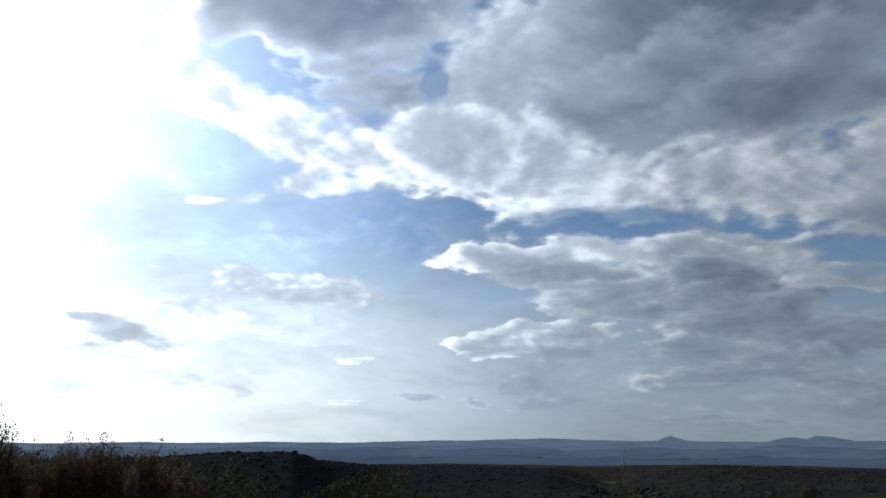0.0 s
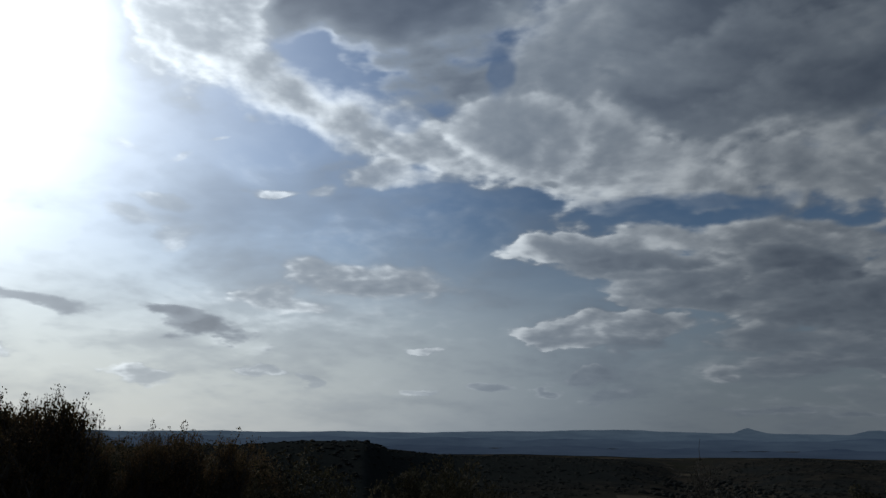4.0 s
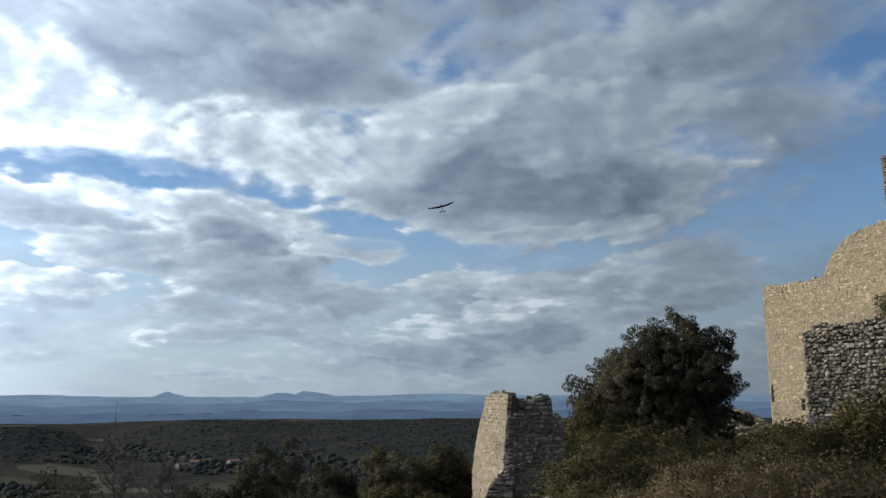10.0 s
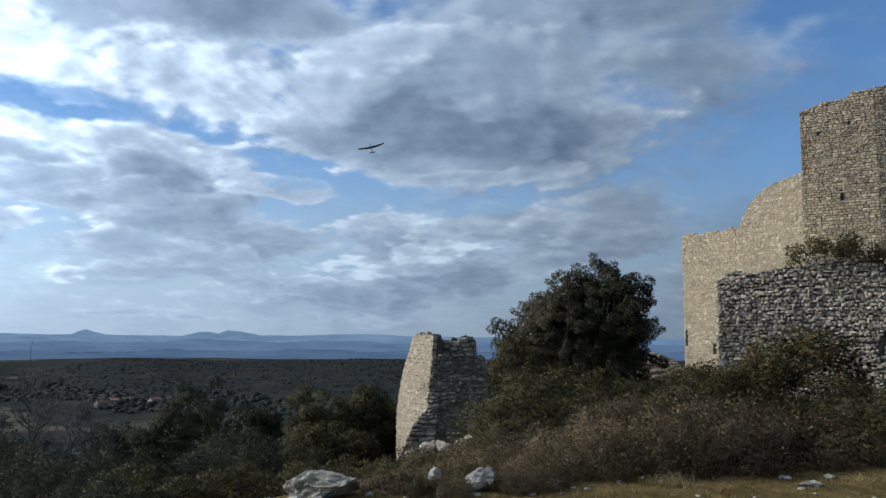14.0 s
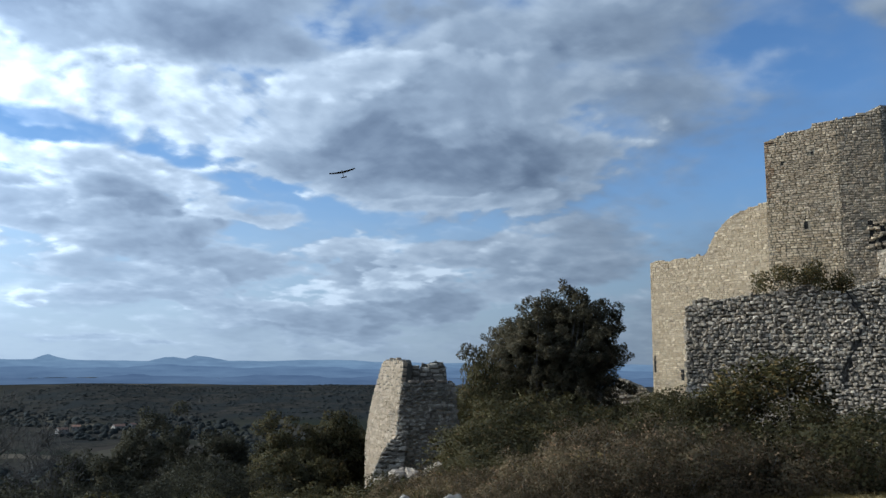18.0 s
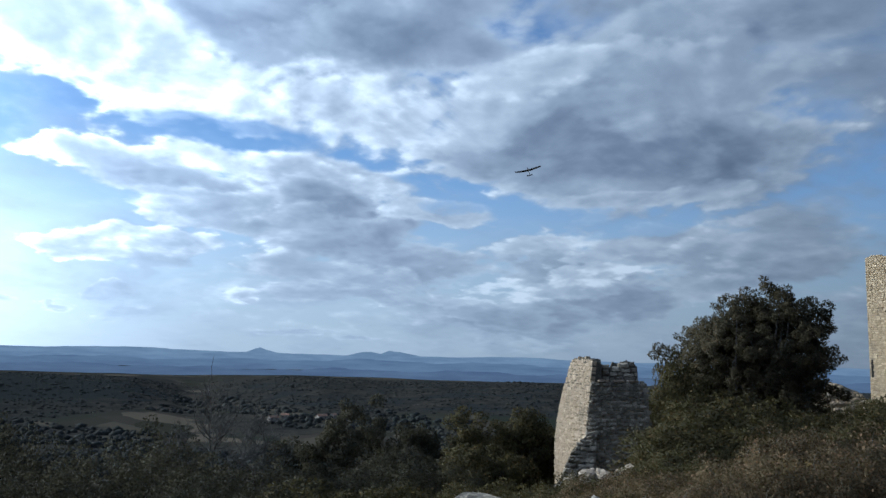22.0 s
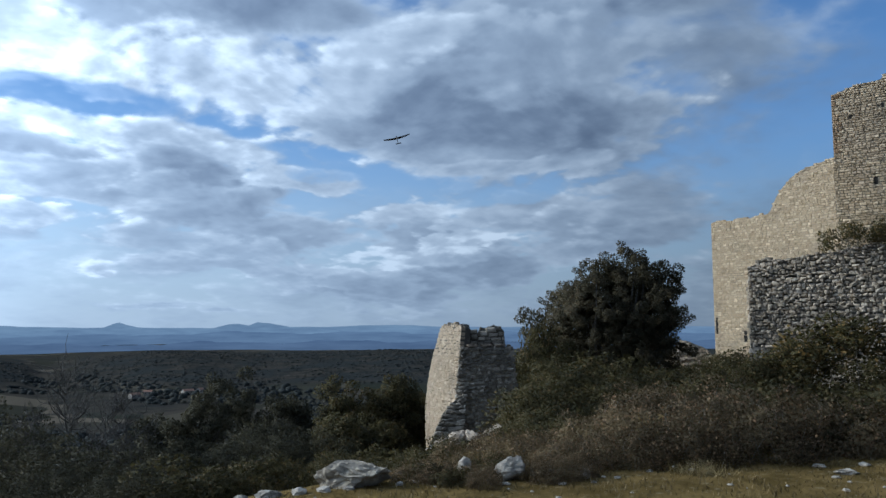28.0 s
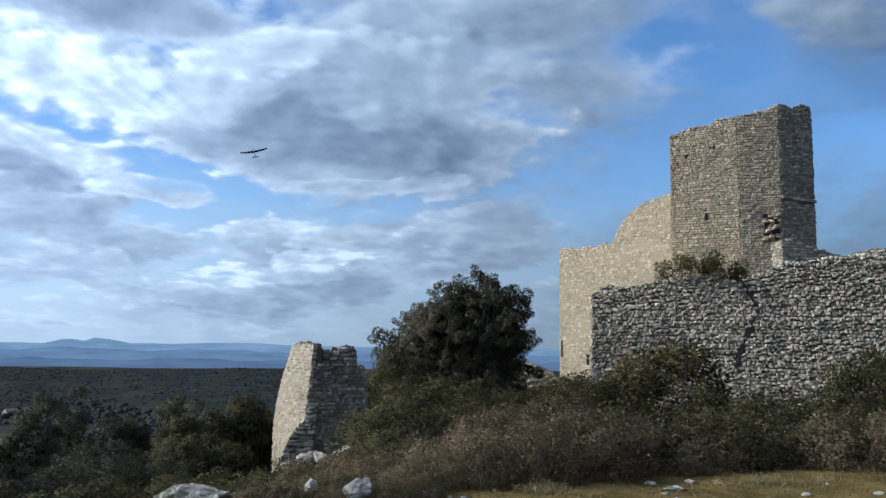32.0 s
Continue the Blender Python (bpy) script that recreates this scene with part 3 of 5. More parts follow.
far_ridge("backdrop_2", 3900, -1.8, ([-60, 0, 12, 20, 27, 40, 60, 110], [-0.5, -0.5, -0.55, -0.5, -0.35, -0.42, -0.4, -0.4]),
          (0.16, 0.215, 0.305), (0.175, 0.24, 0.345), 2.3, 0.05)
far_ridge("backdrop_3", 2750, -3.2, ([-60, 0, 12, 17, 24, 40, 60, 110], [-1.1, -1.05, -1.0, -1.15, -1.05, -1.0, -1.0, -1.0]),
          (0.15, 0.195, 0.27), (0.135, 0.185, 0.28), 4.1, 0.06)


# ---- masonry ----
rng = np.random.default_rng(7)
RINGS, POINTS = 3, 8
QUADS = np.array([[r * POINTS + j, r * POINTS + (j + 1) % POINTS, (r + 1) * POINTS + (j + 1) % POINTS, (r + 1) * POINTS + j] for r in range(RINGS - 1) for j in range(POINTS)])
CAP = np.array([[2 * POINTS + j, 2 * POINTS + (j + 1) % POINTS, 3 * POINTS] for j in range(POINTS)])
STONE_FACES = QUADS.tolist() + CAP.tolist()
STONE_VERTS = RINGS * POINTS + 1


def stone_shape(rounded):
    """A rough block 1 wide, 1 high, with its face at depth 1: x along, y out of the wall, z up."""
    c = 0.46 - 0.2 * rounded
    outline = np.array([[-0.5, -c], [-c, -0.5], [c, -0.5], [0.5, -c], [0.5, c], [c, 0.5], [-c, 0.5], [-0.5, c]])
    outline = outline * (1 + rng.uniform(-1, 1, (8, 1)) * 0.17 * (0.35 + rounded))
    outline += rng.uniform(-1, 1, (8, 2)) * 0.03
    rings = []
    for depth, scale in ((0.0, 1.0), (0.7 - 0.2 * rounded, 1.0), (1.0 - 0.08 * rounded, 0.88 - 0.3 * rounded)):
        wob = rng.uniform(-1, 1, (8, 1)) * 0.09 * (depth > 0)
        rings.append(np.concatenate([outline[:, :1] * scale, np.full((8, 1), depth) + wob, outline[:, 1:] * scale], 1))
    top = np.array([[rng.uniform(-0.12, 0.12), 1.0 + 0.12 * rounded + rng.uniform(-0.06, 0.06), rng.uniform(-0.12, 0.12)]])
    return np.concatenate(rings + [top])


DRESSED = [stone_shape(0.25) for _ in range(24)]
RUBBLE = [stone_shape(0.42) for _ in range(30)]


class Face:
    """One upright or battered face of masonry between two base points and two top points (seen from outside, left to right)."""

    def __init__(self, a0, b0, a1, b1, z0, z1, top):
        self.a0, self.b0, self.a1, self.b1 = (np.array(p, float) for p in (a0, b0, a1, b1))
        self.z0, self.z1, self.top = z0, z1, top
        self.length = float(np.linalg.norm(self.b0 - self.a0))

    def at(self, u, z):
        s, h = u / self.length, (z - self.z0) / (self.z1 - self.z0)
        low, high = self.a0 + (self.b0 - self.a0) * s, self.a1 + (self.b1 - self.a1) * s
        return np.array([*(low + (high - low) * h), z])

    def axes(self, u, z):
        along = self.at(u + 0.05, z) - self.at(u - 0.05, z)
        along /= np.linalg.norm(along)
        up = self.at(u, z + 0.05) - self.at(u, z - 0.05)
        up /= np.linalg.norm(up)
        out = np.cross(along, up)
        return along, out, up


class Bulged(Face):
    """A face whose far edge swells sideways between foot and top."""

    def at(self, u, z):
        p = Face.at(self, u, z)
        h = min(max((z - self.z0) / (self.z1 - self.z0), 0.0), 1.0)
        swell = 0.2 * (1 - u / self.length) * math.sin(math.pi * h)
        return p + np.array([-0.73 * swell, 0.68 * swell, 0.0])


def lay(face, course, width, proud, wild, skip=None, u0=0.0, u1=None, gap=0.012):
    """Stones in uneven courses: a list of 3x4 placements."""
    u1 = face.length if u1 is None else u1
    made, z = [], face.z0
    while z < face.z1 + course:
        h = course * rng.uniform(0.75, 1.3)
        u = u0 - rng.uniform(0, width)
        while u < u1:
            w = width * (rng.uniform(0.55, 1.5) if rng.uniform() > 0.12 * wild else rng.uniform(1.5, 2.1))
            c, zc = u + w / 2, z + h / 2 + rng.normal(0, wild * 0.22 * course)
            u += w
            lo, hi = max(c - w / 2, u0), min(c + w / 2, u1)
            if hi - lo < width * 0.25:
                continue
            c, w = (lo + hi) / 2, hi - lo
            if zc + h * 0.2 > face.top(c) + rng.uniform(-0.5, 0.35) * course or (skip and skip(c, zc)):
                continue
            along, out, up = face.axes(c, zc)
            t = rng.normal(0, wild * 0.16)
            along, up = along * math.cos(t) + up * math.sin(t), up * math.cos(t) - along * math.sin(t)
            d = proud * rng.uniform(0.35, 1.3)
            hh = h * (1 + wild * rng.uniform(-0.25, 0.3))
            m = np.stack([along * (w - gap), out * (d + 0.1), up * (hh - gap), face.at(c, zc) - out * 0.1], 1)
            made.append(m)
        z += h
    return made


def joined_stones(name, rows, shapes, material, parent, label="", smooth=False):
    if not rows:
        return
    verts, faces = [], []
    for i, m in enumerate(rows):
        s = shapes[int(rng.integers(len(shapes)))]
        verts.append(s @ m[:, :3].T + m[:, 3])
        faces += [[k + STONE_VERTS * i for k in f] for f in STONE_FACES]
    ob = part(name, mesh_of(name, np.concatenate(verts), faces, material, smooth), parent, label)
    tagged(ob, kind="stuff")


def single_stones(rows, meshes, parent):
    for m in rows:
        ob = new("stone", meshes[int(rng.integers(len(meshes)))])
        ob.parent = parent
        ob.matrix_basis = Matrix([[*m[0]], [*m[1]], [*m[2]], [0, 0, 0, 1]])


def core(name, face, thick, material, parent, base, columns=60, label=""):
    """The solid wall behind the facing stones, with a ragged top."""
    us = np.linspace(0, face.length, columns)
    verts = []
    for u in us:
        top = face.top(u) - 0.03
        along, out, up = face.axes(u, face.z0)
        inward = -np.array([out[0], out[1], 0.0])
        zs = np.linspace(base, top, 8)
        front = [face.at(u, z) for z in zs]
        verts += front + [front[-1] + inward * thick + (0, 0, float(rng.uniform(-0.12, 0.05))), np.array([*(front[0] + inward * thick)[:2], base])]
    n_ring = 10
    faces = []
    for i in range(columns - 1):
        for j in range(n_ring):
            k = (j + 1) % n_ring
            faces.append((i * n_ring + j, (i + 1) * n_ring + j, (i + 1) * n_ring + k, i * n_ring + k))
    faces.append(tuple(range(n_ring)))
    faces.append(tuple((columns - 1) * n_ring + j for j in reversed(range(n_ring))))
    return part(name, mesh_of(name, verts, faces, material), parent, label)


def profile(us, zs):
    return lambda u: float(np.interp(u, us, zs))


def empty(name, x, y, z, label, category, group=""):
    ob = new(name)
    ob.empty_display_size = 0.3
    ob.location = (x, y, z)
    return tagged(ob, label, category, group)


def thing_here(name, label, category, group=""):
    """A thing whose parts carry world coordinates."""
    return empty(name, 0, 0, 0, label, category, group)


# -- the castle: a many-sided tower and the curtain wall that runs from it --
PLAN = [(35.64, 20.7), (35.1, 14.5), (35.7, 11.6), (36.5, 10.05), (37.62, 8.97), (41.6, 10.2)]
castle = thing_here("castle_ruin", "ruined limestone castle tower with a broken curtain wall beside it", "castle")
curtain_top = profile([0, 0.4, 1.2, 1.3, 2.1, 2.6, 3.0, 3.15, 3.5, 3.8, 4.25, 4.7, 5.15, 5.9, 6.3], [6.62, 6.72, 6.6, 6.7, 6.64, 6.74, 6.72, 6.85, 7.5, 7.85, 8.26, 8.5, 8.6, 8.75, 8.85])
tower_tops = [
    profile([0, 0.35, 0.8, 1.6, 1.95, 2.05, 3.2], [11.55, 11.62, 11.78, 11.84, 11.9, 12.08, 12.14]),
    profile([0, 0.8, 1.45, 1.8], [12.12, 12.26, 12.4, 12.56]),
    profile([0, 0.35, 0.7, 1.1, 1.9], [12.62, 12.6, 12.44, 12.66, 12.5]),
    profile([0, 2.9], [12.45, 12.3]),
]


def castle_faces():
    curtain = Face(PLAN[0], PLAN[1], PLAN[0], PLAN[1], -0.9, 9.2, curtain_top)
    core("curtain_wall", curtain, 1.3, MORTAR, castle, -1.5, label="sunlit curtain wall with a sloping broken top")

    def holes(u, z):
        return (abs(u - 1.66) < 0.1 and 0.85 < z < 1.45) or (abs(u - 0.14) < 0.07 and 1.2 < z < 2.05)

    joined_stones("masonry", lay(curtain, 0.1, 0.17, 0.022, 0.22, holes, gap=0.005), DRESSED, CASTLE_STONE, castle)
    for i in range(4):
        a, b = PLAN[i + 1], PLAN[i + 2]
        f = Face(a, b, a, b, 0.0, 12.8, tower_tops[i])
        core("tower_wall", f, 1.2, DARK_MORTAR, castle, -1.5, 24, label="tall tower wall of coursed limestone")
        skips = [
            lambda u, z: abs(u - 1.56) < 0.075 and 7.45 < z < 8.0 or abs(u - 1.95) < 0.06 and 10.66 < z < 10.86 or abs(u - 0.75) < 0.07 and 10.36 < z < 10.54,
            lambda u, z: 0.75 < u and 6.3 < z < 7.75 and (u * 7.3 + z * 5.1) % 1.0 < 0.45,
            lambda u, z: abs(z - 8.3) < 0.08,
            None,
        ]
        laid = lay(f, 0.105, 0.18, 0.05, 0.25, skips[i], gap=0.014)
        scar = [m for m in laid if i == 0 and m[2, 3] > 8.9 and np.hypot(m[0, 3] - a[0], m[1, 3] - a[1]) < 0.12 + 0.25 * abs(math.sin(m[2, 3] * 2.3))]
        scarred = {id(m) for m in scar}
        # the weathering of the curtain wall runs on over the tower's lower part
        warm = [m for m in laid if i == 0 and id(m) not in scarred and m[2, 3] < 9.0 - 0.75 * np.hypot(m[0, 3] - a[0], m[1, 3] - a[1]) + rng.uniform(-0.9, 0.9)]
        apart = scarred | {id(m) for m in warm}
        # faces past the second one have their shade put into the stone colour
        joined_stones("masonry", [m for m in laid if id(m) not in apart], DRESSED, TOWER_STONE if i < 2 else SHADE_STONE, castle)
        joined_stones("masonry", warm, DRESSED, CASTLE_STONE, castle)
        joined_stones("masonry", scar, DRESSED, OCHRE_STONE, castle, "ochre broken edge of the tower")
    back = Face(PLAN[5], (42.0, 14.0), PLAN[5], (42.0, 14.0), 0.0, 12.0, profile([0, 3, 6.5], [12.2, 10.5, 8.0]))
    core("tower_wall", back, 1.0, MORTAR, castle, -1.5, 20)
    back = Face((42.0, 14.0), (40.0, 21.5), (42.0, 14.0), (40.0, 21.5), 0.0, 9.0, profile([0, 4, 8], [8.0, 6.0, 5.0]))
    core("curtain_wall", back, 0.9, MORTAR, castle, -1.5, 20)


castle_faces()


def box_mesh(name, centre, size, material, turn=0.0, wobble=0.0):
    bm = bmesh.new()
    bmesh.ops.create_cube(bm, size=1.0)
    bmesh.ops.bevel(bm, geom=bm.edges[:], offset=0.08, segments=1, affect="EDGES")
    for v in bm.verts:
        v.co = Vector((v.co.x * size[0], v.co.y * size[1], v.co.z * size[2])) + Vector(rng.uniform(-wobble, wobble, 3))
    bmesh.ops.transform(bm, matrix=pose(*centre, 0, 0, turn), verts=bm.verts)
    me = bpy.data.meshes.new(name)
    bm.to_mesh(me)
    bm.free()
    me.materials.append(material)
    return me


def castle_details():
    f = Face(PLAN[1], PLAN[2], PLAN[1], PLAN[2], 0, 12.8, tower_tops[0])
    along, out, up = f.axes(1.5, 7)
    turn = math.degrees(math.atan2(along[1], along[0]))
    for u, z, w, h in ((1.56, 7.73, 0.15, 0.56), (1.95, 10.76, 0.11, 0.17), (0.75, 10.45, 0.12, 0.15)):
        p = f.at(u, z)
        # a thin dark block on the wall replaces the slit's shaded depth
        part("arrow_slit", box_mesh("arrow_slit", p - out * 0.03, (w, 0.08, h), VOID, turn), castle, "narrow dark opening in the tower")
    c = Face(PLAN[0], PLAN[1], PLAN[0], PLAN[1], 0, 9, curtain_top)
    along, out, up = c.axes(1.5, 3)
    turn = math.degrees(math.atan2(along[1], along[0]))
    for u, z, w, h in ((1.66, 1.12, 0.17, 0.5), (0.14, 1.6, 0.1, 0.8)):
        p = c.at(u, z)
        # no recess here: the gap's shade is a flat near-black block
        part("wall_hole", box_mesh("wall_hole", p - out * 0.012, (w, 0.05, h), VOID, turn, 0.015), castle, "dark gap where stones have fallen out")
    # the broken hollow at the tower's foot, its shade made of dark blocks
    f = Face(PLAN[2], PLAN[3], PLAN[2], PLAN[3], 0, 12.8, tower_tops[1])
    along, out, up = f.axes(1.2, 7)
    turn = math.degrees(math.atan2(along[1], along[0]))
    for u, z, w, h in ((1.15, 7.5, 0.34, 0.3), (1.45, 7.35, 0.36, 0.42), (1.25, 7.05, 0.44, 0.34), (1.5, 6.8, 0.36, 0.36), (1.1, 6.7, 0.3, 0.26), (1.4, 6.45, 0.4, 0.24)):
        part("wall_hole", box_mesh("wall_hole", f.at(u, z) - out * 0.008, (w, 0.06, h), VOID, turn, 0.015), castle, "dark hollow where the facing has broken away")
    loose = [np.stack([along * s, out * 0.22, up * s * 0.6, f.at(u, z) - out * 0.02], 1) for u, z, s in ((1.05, 7.3, 0.2), (1.32, 7.28, 0.17), (1.5, 7.08, 0.2), (1.15, 6.88, 0.18), (1.42, 6.98, 0.15), (1.3, 6.6, 0.22), (1.55, 6.6, 0.17), (1.02, 6.5, 0.2), (1.6, 7.55, 0.18))]
    joined_stones("loose_stones", loose, DRESSED, TOWER_STONE, castle)
    # the string course round the dark side of the tower, in shade-toned stone
    f = Face(PLAN[3], PLAN[4], PLAN[3], PLAN[4], 0, 12.8, tower_tops[2])
    along, out, up = f.axes(1.0, 8)
    turn = math.degrees(math.atan2(along[1], along[0]))
    for i in range(6):
        p = f.at(0.14 + i * 0.265, 8.36 - i * 0.032)
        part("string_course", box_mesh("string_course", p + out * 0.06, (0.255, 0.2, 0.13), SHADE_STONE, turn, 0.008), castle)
    # the low wall that joins the tower's foot
    low = Face((35.7, 9.9), (38.8, 6.6), (35.7, 9.9), (38.8, 6.6), 3.0, 7.0, profile([0, 0.25, 0.9, 1.5, 2.2, 2.9, 4.0, 4.6], [6.35, 6.45, 6.3, 6.1, 5.9, 5.6, 5.35, 5.3]))
    core("low_wall", low, 0.8, DARK_MORTAR, castle, -1.0, 30, label="low broken wall at the foot of the tower")
    joined_stones("masonry", lay(low, 0.12, 0.22, 0.05, 0.3, gap=0.014), DRESSED, WALL_STONE, castle)
    out = np.array(low.axes(0.5, 4.0)[1][:2])
    tip = Face(low.a0 - out * 0.8, low.a0, low.a0 - out * 0.8, low.a0, 3.0, 6.4, profile([0, 0.8], [6.3, 6.35]))
    joined_stones("masonry", lay(tip, 0.12, 0.2, 0.05, 0.3), DRESSED, WALL_STONE, castle)


castle_details()

# -- the rubble wall in front of it --
rubble = thing_here("rubble_wall", "grey dry-laid rubble wall with a jagged crack and an uneven top", "wall")
W0, W1 = (22.97, 12.18), (28.0, -1.98)
rubble_top = profile([0, 0.15, 0.3, 0.62, 0.7, 1.05, 2.57, 3.4, 3.9, 4.36, 4.85, 5.32, 5.8, 6.56, 7.31, 8.3, 9.1, 11, 15],
                     [3.38, 3.42, 3.55, 3.66, 3.55, 3.6, 3.78, 3.95, 3.82, 3.68, 3.88, 4.06, 4.23, 4.34, 4.43, 4.46, 4.42, 4.5, 4.2])
rubble_face = Face(W0, W1, W0, W1, -1.0, 4.6, rubble_top)
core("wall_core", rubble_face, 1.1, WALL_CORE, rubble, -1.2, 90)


def crack(u, z):
    mid = np.interp(z, [1.2, 1.9, 2.4, 2.9, 3.8], [4.3, 4.5, 4.75, 4.95, 4.42])
    return z > 1.0 and abs(u - mid) < 0.05 + 0.02 * math.sin(z * 9)


def crack_strip():
    # dark strip laid over the wall for the shade in the crack
    verts = []
    for z in np.linspace(1.1, 3.72, 14):
        mid = np.interp(z, [1.2, 1.9, 2.4, 2.9, 3.8], [4.3, 4.5, 4.75, 4.95, 4.42])
        along, out, up = rubble_face.axes(mid, z)
        w = 0.012 + 0.03 * rng.uniform()
        shift = rng.uniform(-0.06, 0.06)
        verts += [rubble_face.at(mid + shift - w, z) + out * 0.085, rubble_face.at(mid + shift + w, z) + out * 0.085]
    verts += [v - 0.1 * np.array([*rubble_face.axes(1, 1)[1]]) for v in verts]
    faces = [(2 * i, 2 * i + 1, 2 * i + 3, 2 * i + 2) for i in range(13)]
    faces += [(2 * i, 2 * i + 2, 2 * i + 30, 2 * i + 28) for i in range(13)] + [(2 * i + 1, 2 * i + 29, 2 * i + 31, 2 * i + 3) for i in range(13)]
    part("crack", mesh_of("crack", verts, faces, VOID), rubble, "dark jagged crack in the wall")


crack_strip()
rows = lay(rubble_face, 0.086, 0.115, 0.1, 1.1, crack, u1=10.5, gap=0.006)
stone_meshes = [mesh_of("stone", s, STONE_FACES, WALL_STONE) for s in RUBBLE]
chosen = [m for m in rows if m[2, 3] > 1.0 and (m[0, 3] - W0[0]) / 0.3347 < 3.3][:300]
ids = {id(m) for m in chosen}
single_stones(chosen, stone_meshes, rubble)
joined_stones("masonry", [m for m in rows if id(m) not in ids], RUBBLE, WALL_STONE, rubble)
end_face = Face((23.99, 12.54), W0, (23.99, 12.54), W0, -0.6, 3.5, profile([0, 1.1], [3.2, 3.1]))
joined_stones("masonry", lay(end_face, 0.16, 0.25, 0.07, 0.9), RUBBLE, WALL_STONE, rubble)

# a stretch of the inner wall that shows over its top
inner = thing_here("inner_wall", "weathered stone wall top behind the rubble wall", "wall")
inner_face = Face((31.3, 6.65), (32.6, -0.5), (31.3, 6.65), (32.6, -0.5), 0.0, 5.4, profile([0, 0.2, 0.6, 1.5, 2.2, 3.0, 7.3], [4.9, 5.12, 5.22, 5.3, 5.3, 5.2, 5.15]))
core("wall_core", inner_face, 0.9, WALL_CORE, inner, -0.5, 20)
joined_stones("masonry", lay(inner_face, 0.1, 0.18, 0.06, 0.6), RUBBLE, WALL_STONE, inner)

# -- the stump of a tower on the slope --
stump = thing_here("ruined_pillar", "tapering stump of a stone tower, sunlit on one side", "ruin")
AR1, AR0 = (14.23, 15.45), (13.97, 15.62)
TL1, TL0 = (15.0, 17.1), (14.78, 17.5)
TR1, TR0 = (15.22, 14.69), (15.45, 14.35)
BK1, BK0 = (15.8, 16.6), (16.1, 16.6)


def build_stump():
    lit = Bulged(TL0, AR0, TL1, AR1, -2.0, 1.7, profile([0, 0.3, 0.9, 1.5, 2.2], [1.62, 1.7, 1.72, 1.68, 1.66]))
    dark = Face(AR0, TR0, AR1, TR1, -2.0, 1.15, profile([0, 0.3, 0.7, 1.1, 1.7], [1.1, 1.12, 1.08, 1.12, 1.1]))
    right = Face(TR0, BK0, TR1, BK1, -2.0, 1.6, profile([0, 2.3], [1.12, 1.2]))
    rear = Face(BK0, TL0, BK1, TL1, -2.0, 1.6, profile([0, 1.6], [1.3, 1.6]))
    rings = []
    for z in np.linspace(-2.2, 1.07, 12):
        ring = [f.at(0.0, z) for f in (lit, dark, right, rear)]
        mid = sum(ring) / 4
        rings += [p + (mid - p) * 0.004 for p in ring]
    sides = [(i * 4 + j, i * 4 + (j + 1) % 4, i * 4 + 4 + (j + 1) % 4, i * 4 + 4 + j) for i in range(11) for j in range(4)]
    part("pillar_core", mesh_of("pillar_core", rings, sides + [(3, 2, 1, 0), (44, 45, 46, 47)], MORTAR), stump)
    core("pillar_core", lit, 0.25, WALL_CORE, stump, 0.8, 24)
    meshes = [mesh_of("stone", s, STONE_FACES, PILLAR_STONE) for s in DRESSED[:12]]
    # stones of the unlit sides, with the shade toned into them
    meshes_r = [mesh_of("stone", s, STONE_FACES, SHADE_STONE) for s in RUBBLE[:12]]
    laid = sorted(lay(lit, 0.08, 0.12, 0.012, 0.65, gap=-0.012, u0=-0.06), key=lambda m: -m[2, 3])
    single_stones(laid[:300], meshes, stump)
    joined_stones("masonry", laid[300:], DRESSED, PILLAR_STONE, stump)
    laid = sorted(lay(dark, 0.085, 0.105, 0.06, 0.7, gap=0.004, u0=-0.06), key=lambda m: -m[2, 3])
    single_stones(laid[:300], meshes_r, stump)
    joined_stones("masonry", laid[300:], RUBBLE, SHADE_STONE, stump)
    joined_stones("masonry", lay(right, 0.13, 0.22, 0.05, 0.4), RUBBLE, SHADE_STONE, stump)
    joined_stones("masonry", lay(rear, 0.13, 0.24, 0.04, 0.4), DRESSED, CASTLE_STONE, stump)
    # dark rubble wedge added for the diagonal shadow on the sunlit side's foot
    shadow_wedge = Face((13.22, 15.98), (13.98, 15.27), (13.95, 15.57), (14.23, 15.30), -2.0, -0.12, profile([0, 0.3, 0.6, 1.1], [-0.55, -0.3, -0.16, -0.12]))
    core("pillar_core", shadow_wedge, 0.35, WALL_CORE, stump, -2.2, 10)
    joined_stones("masonry", lay(shadow_wedge, 0.1, 0.15, 0.06, 0.7), RUBBLE, SHADE_STONE, stump)
    # the set-back upper part with a gap in the middle, in shade-toned stone
    up1 = Face((14.55, 15.5), (14.72, 15.36), (14.55, 15.5), (14.72, 15.36), 1.0, 1.7, profile([0, 1], [1.5, 1.25]))
    up2 = Face((14.72, 15.38), (15.26, 14.89), (14.74, 15.38), (15.22, 14.93), 1.0, 1.7, profile([0, 0.08, 0.2, 0.4, 0.6, 0.75], [1.45, 1.62, 1.58, 1.66, 1.64, 1.5]))
    for f in (up1, up2):
        core("pillar_core", f, 0.5, WALL_CORE, stump, 0.8, 10)
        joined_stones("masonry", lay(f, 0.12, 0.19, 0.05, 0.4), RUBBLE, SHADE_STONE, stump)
    ledge = [box_mesh("ledge_slab", (*(np.array(AR1) + (np.array(TR1) - np.array(AR1)) * s + (0.03, 0.04)), 1.12), (0.27, 0.3, 0.055), ROCK_WARM, -35, 0.012) for s in (0.2, 0.5, 0.8)]
    for me in ledge:
        part("ledge_slab", me, stump, "pale flat slab on the pillar's step")


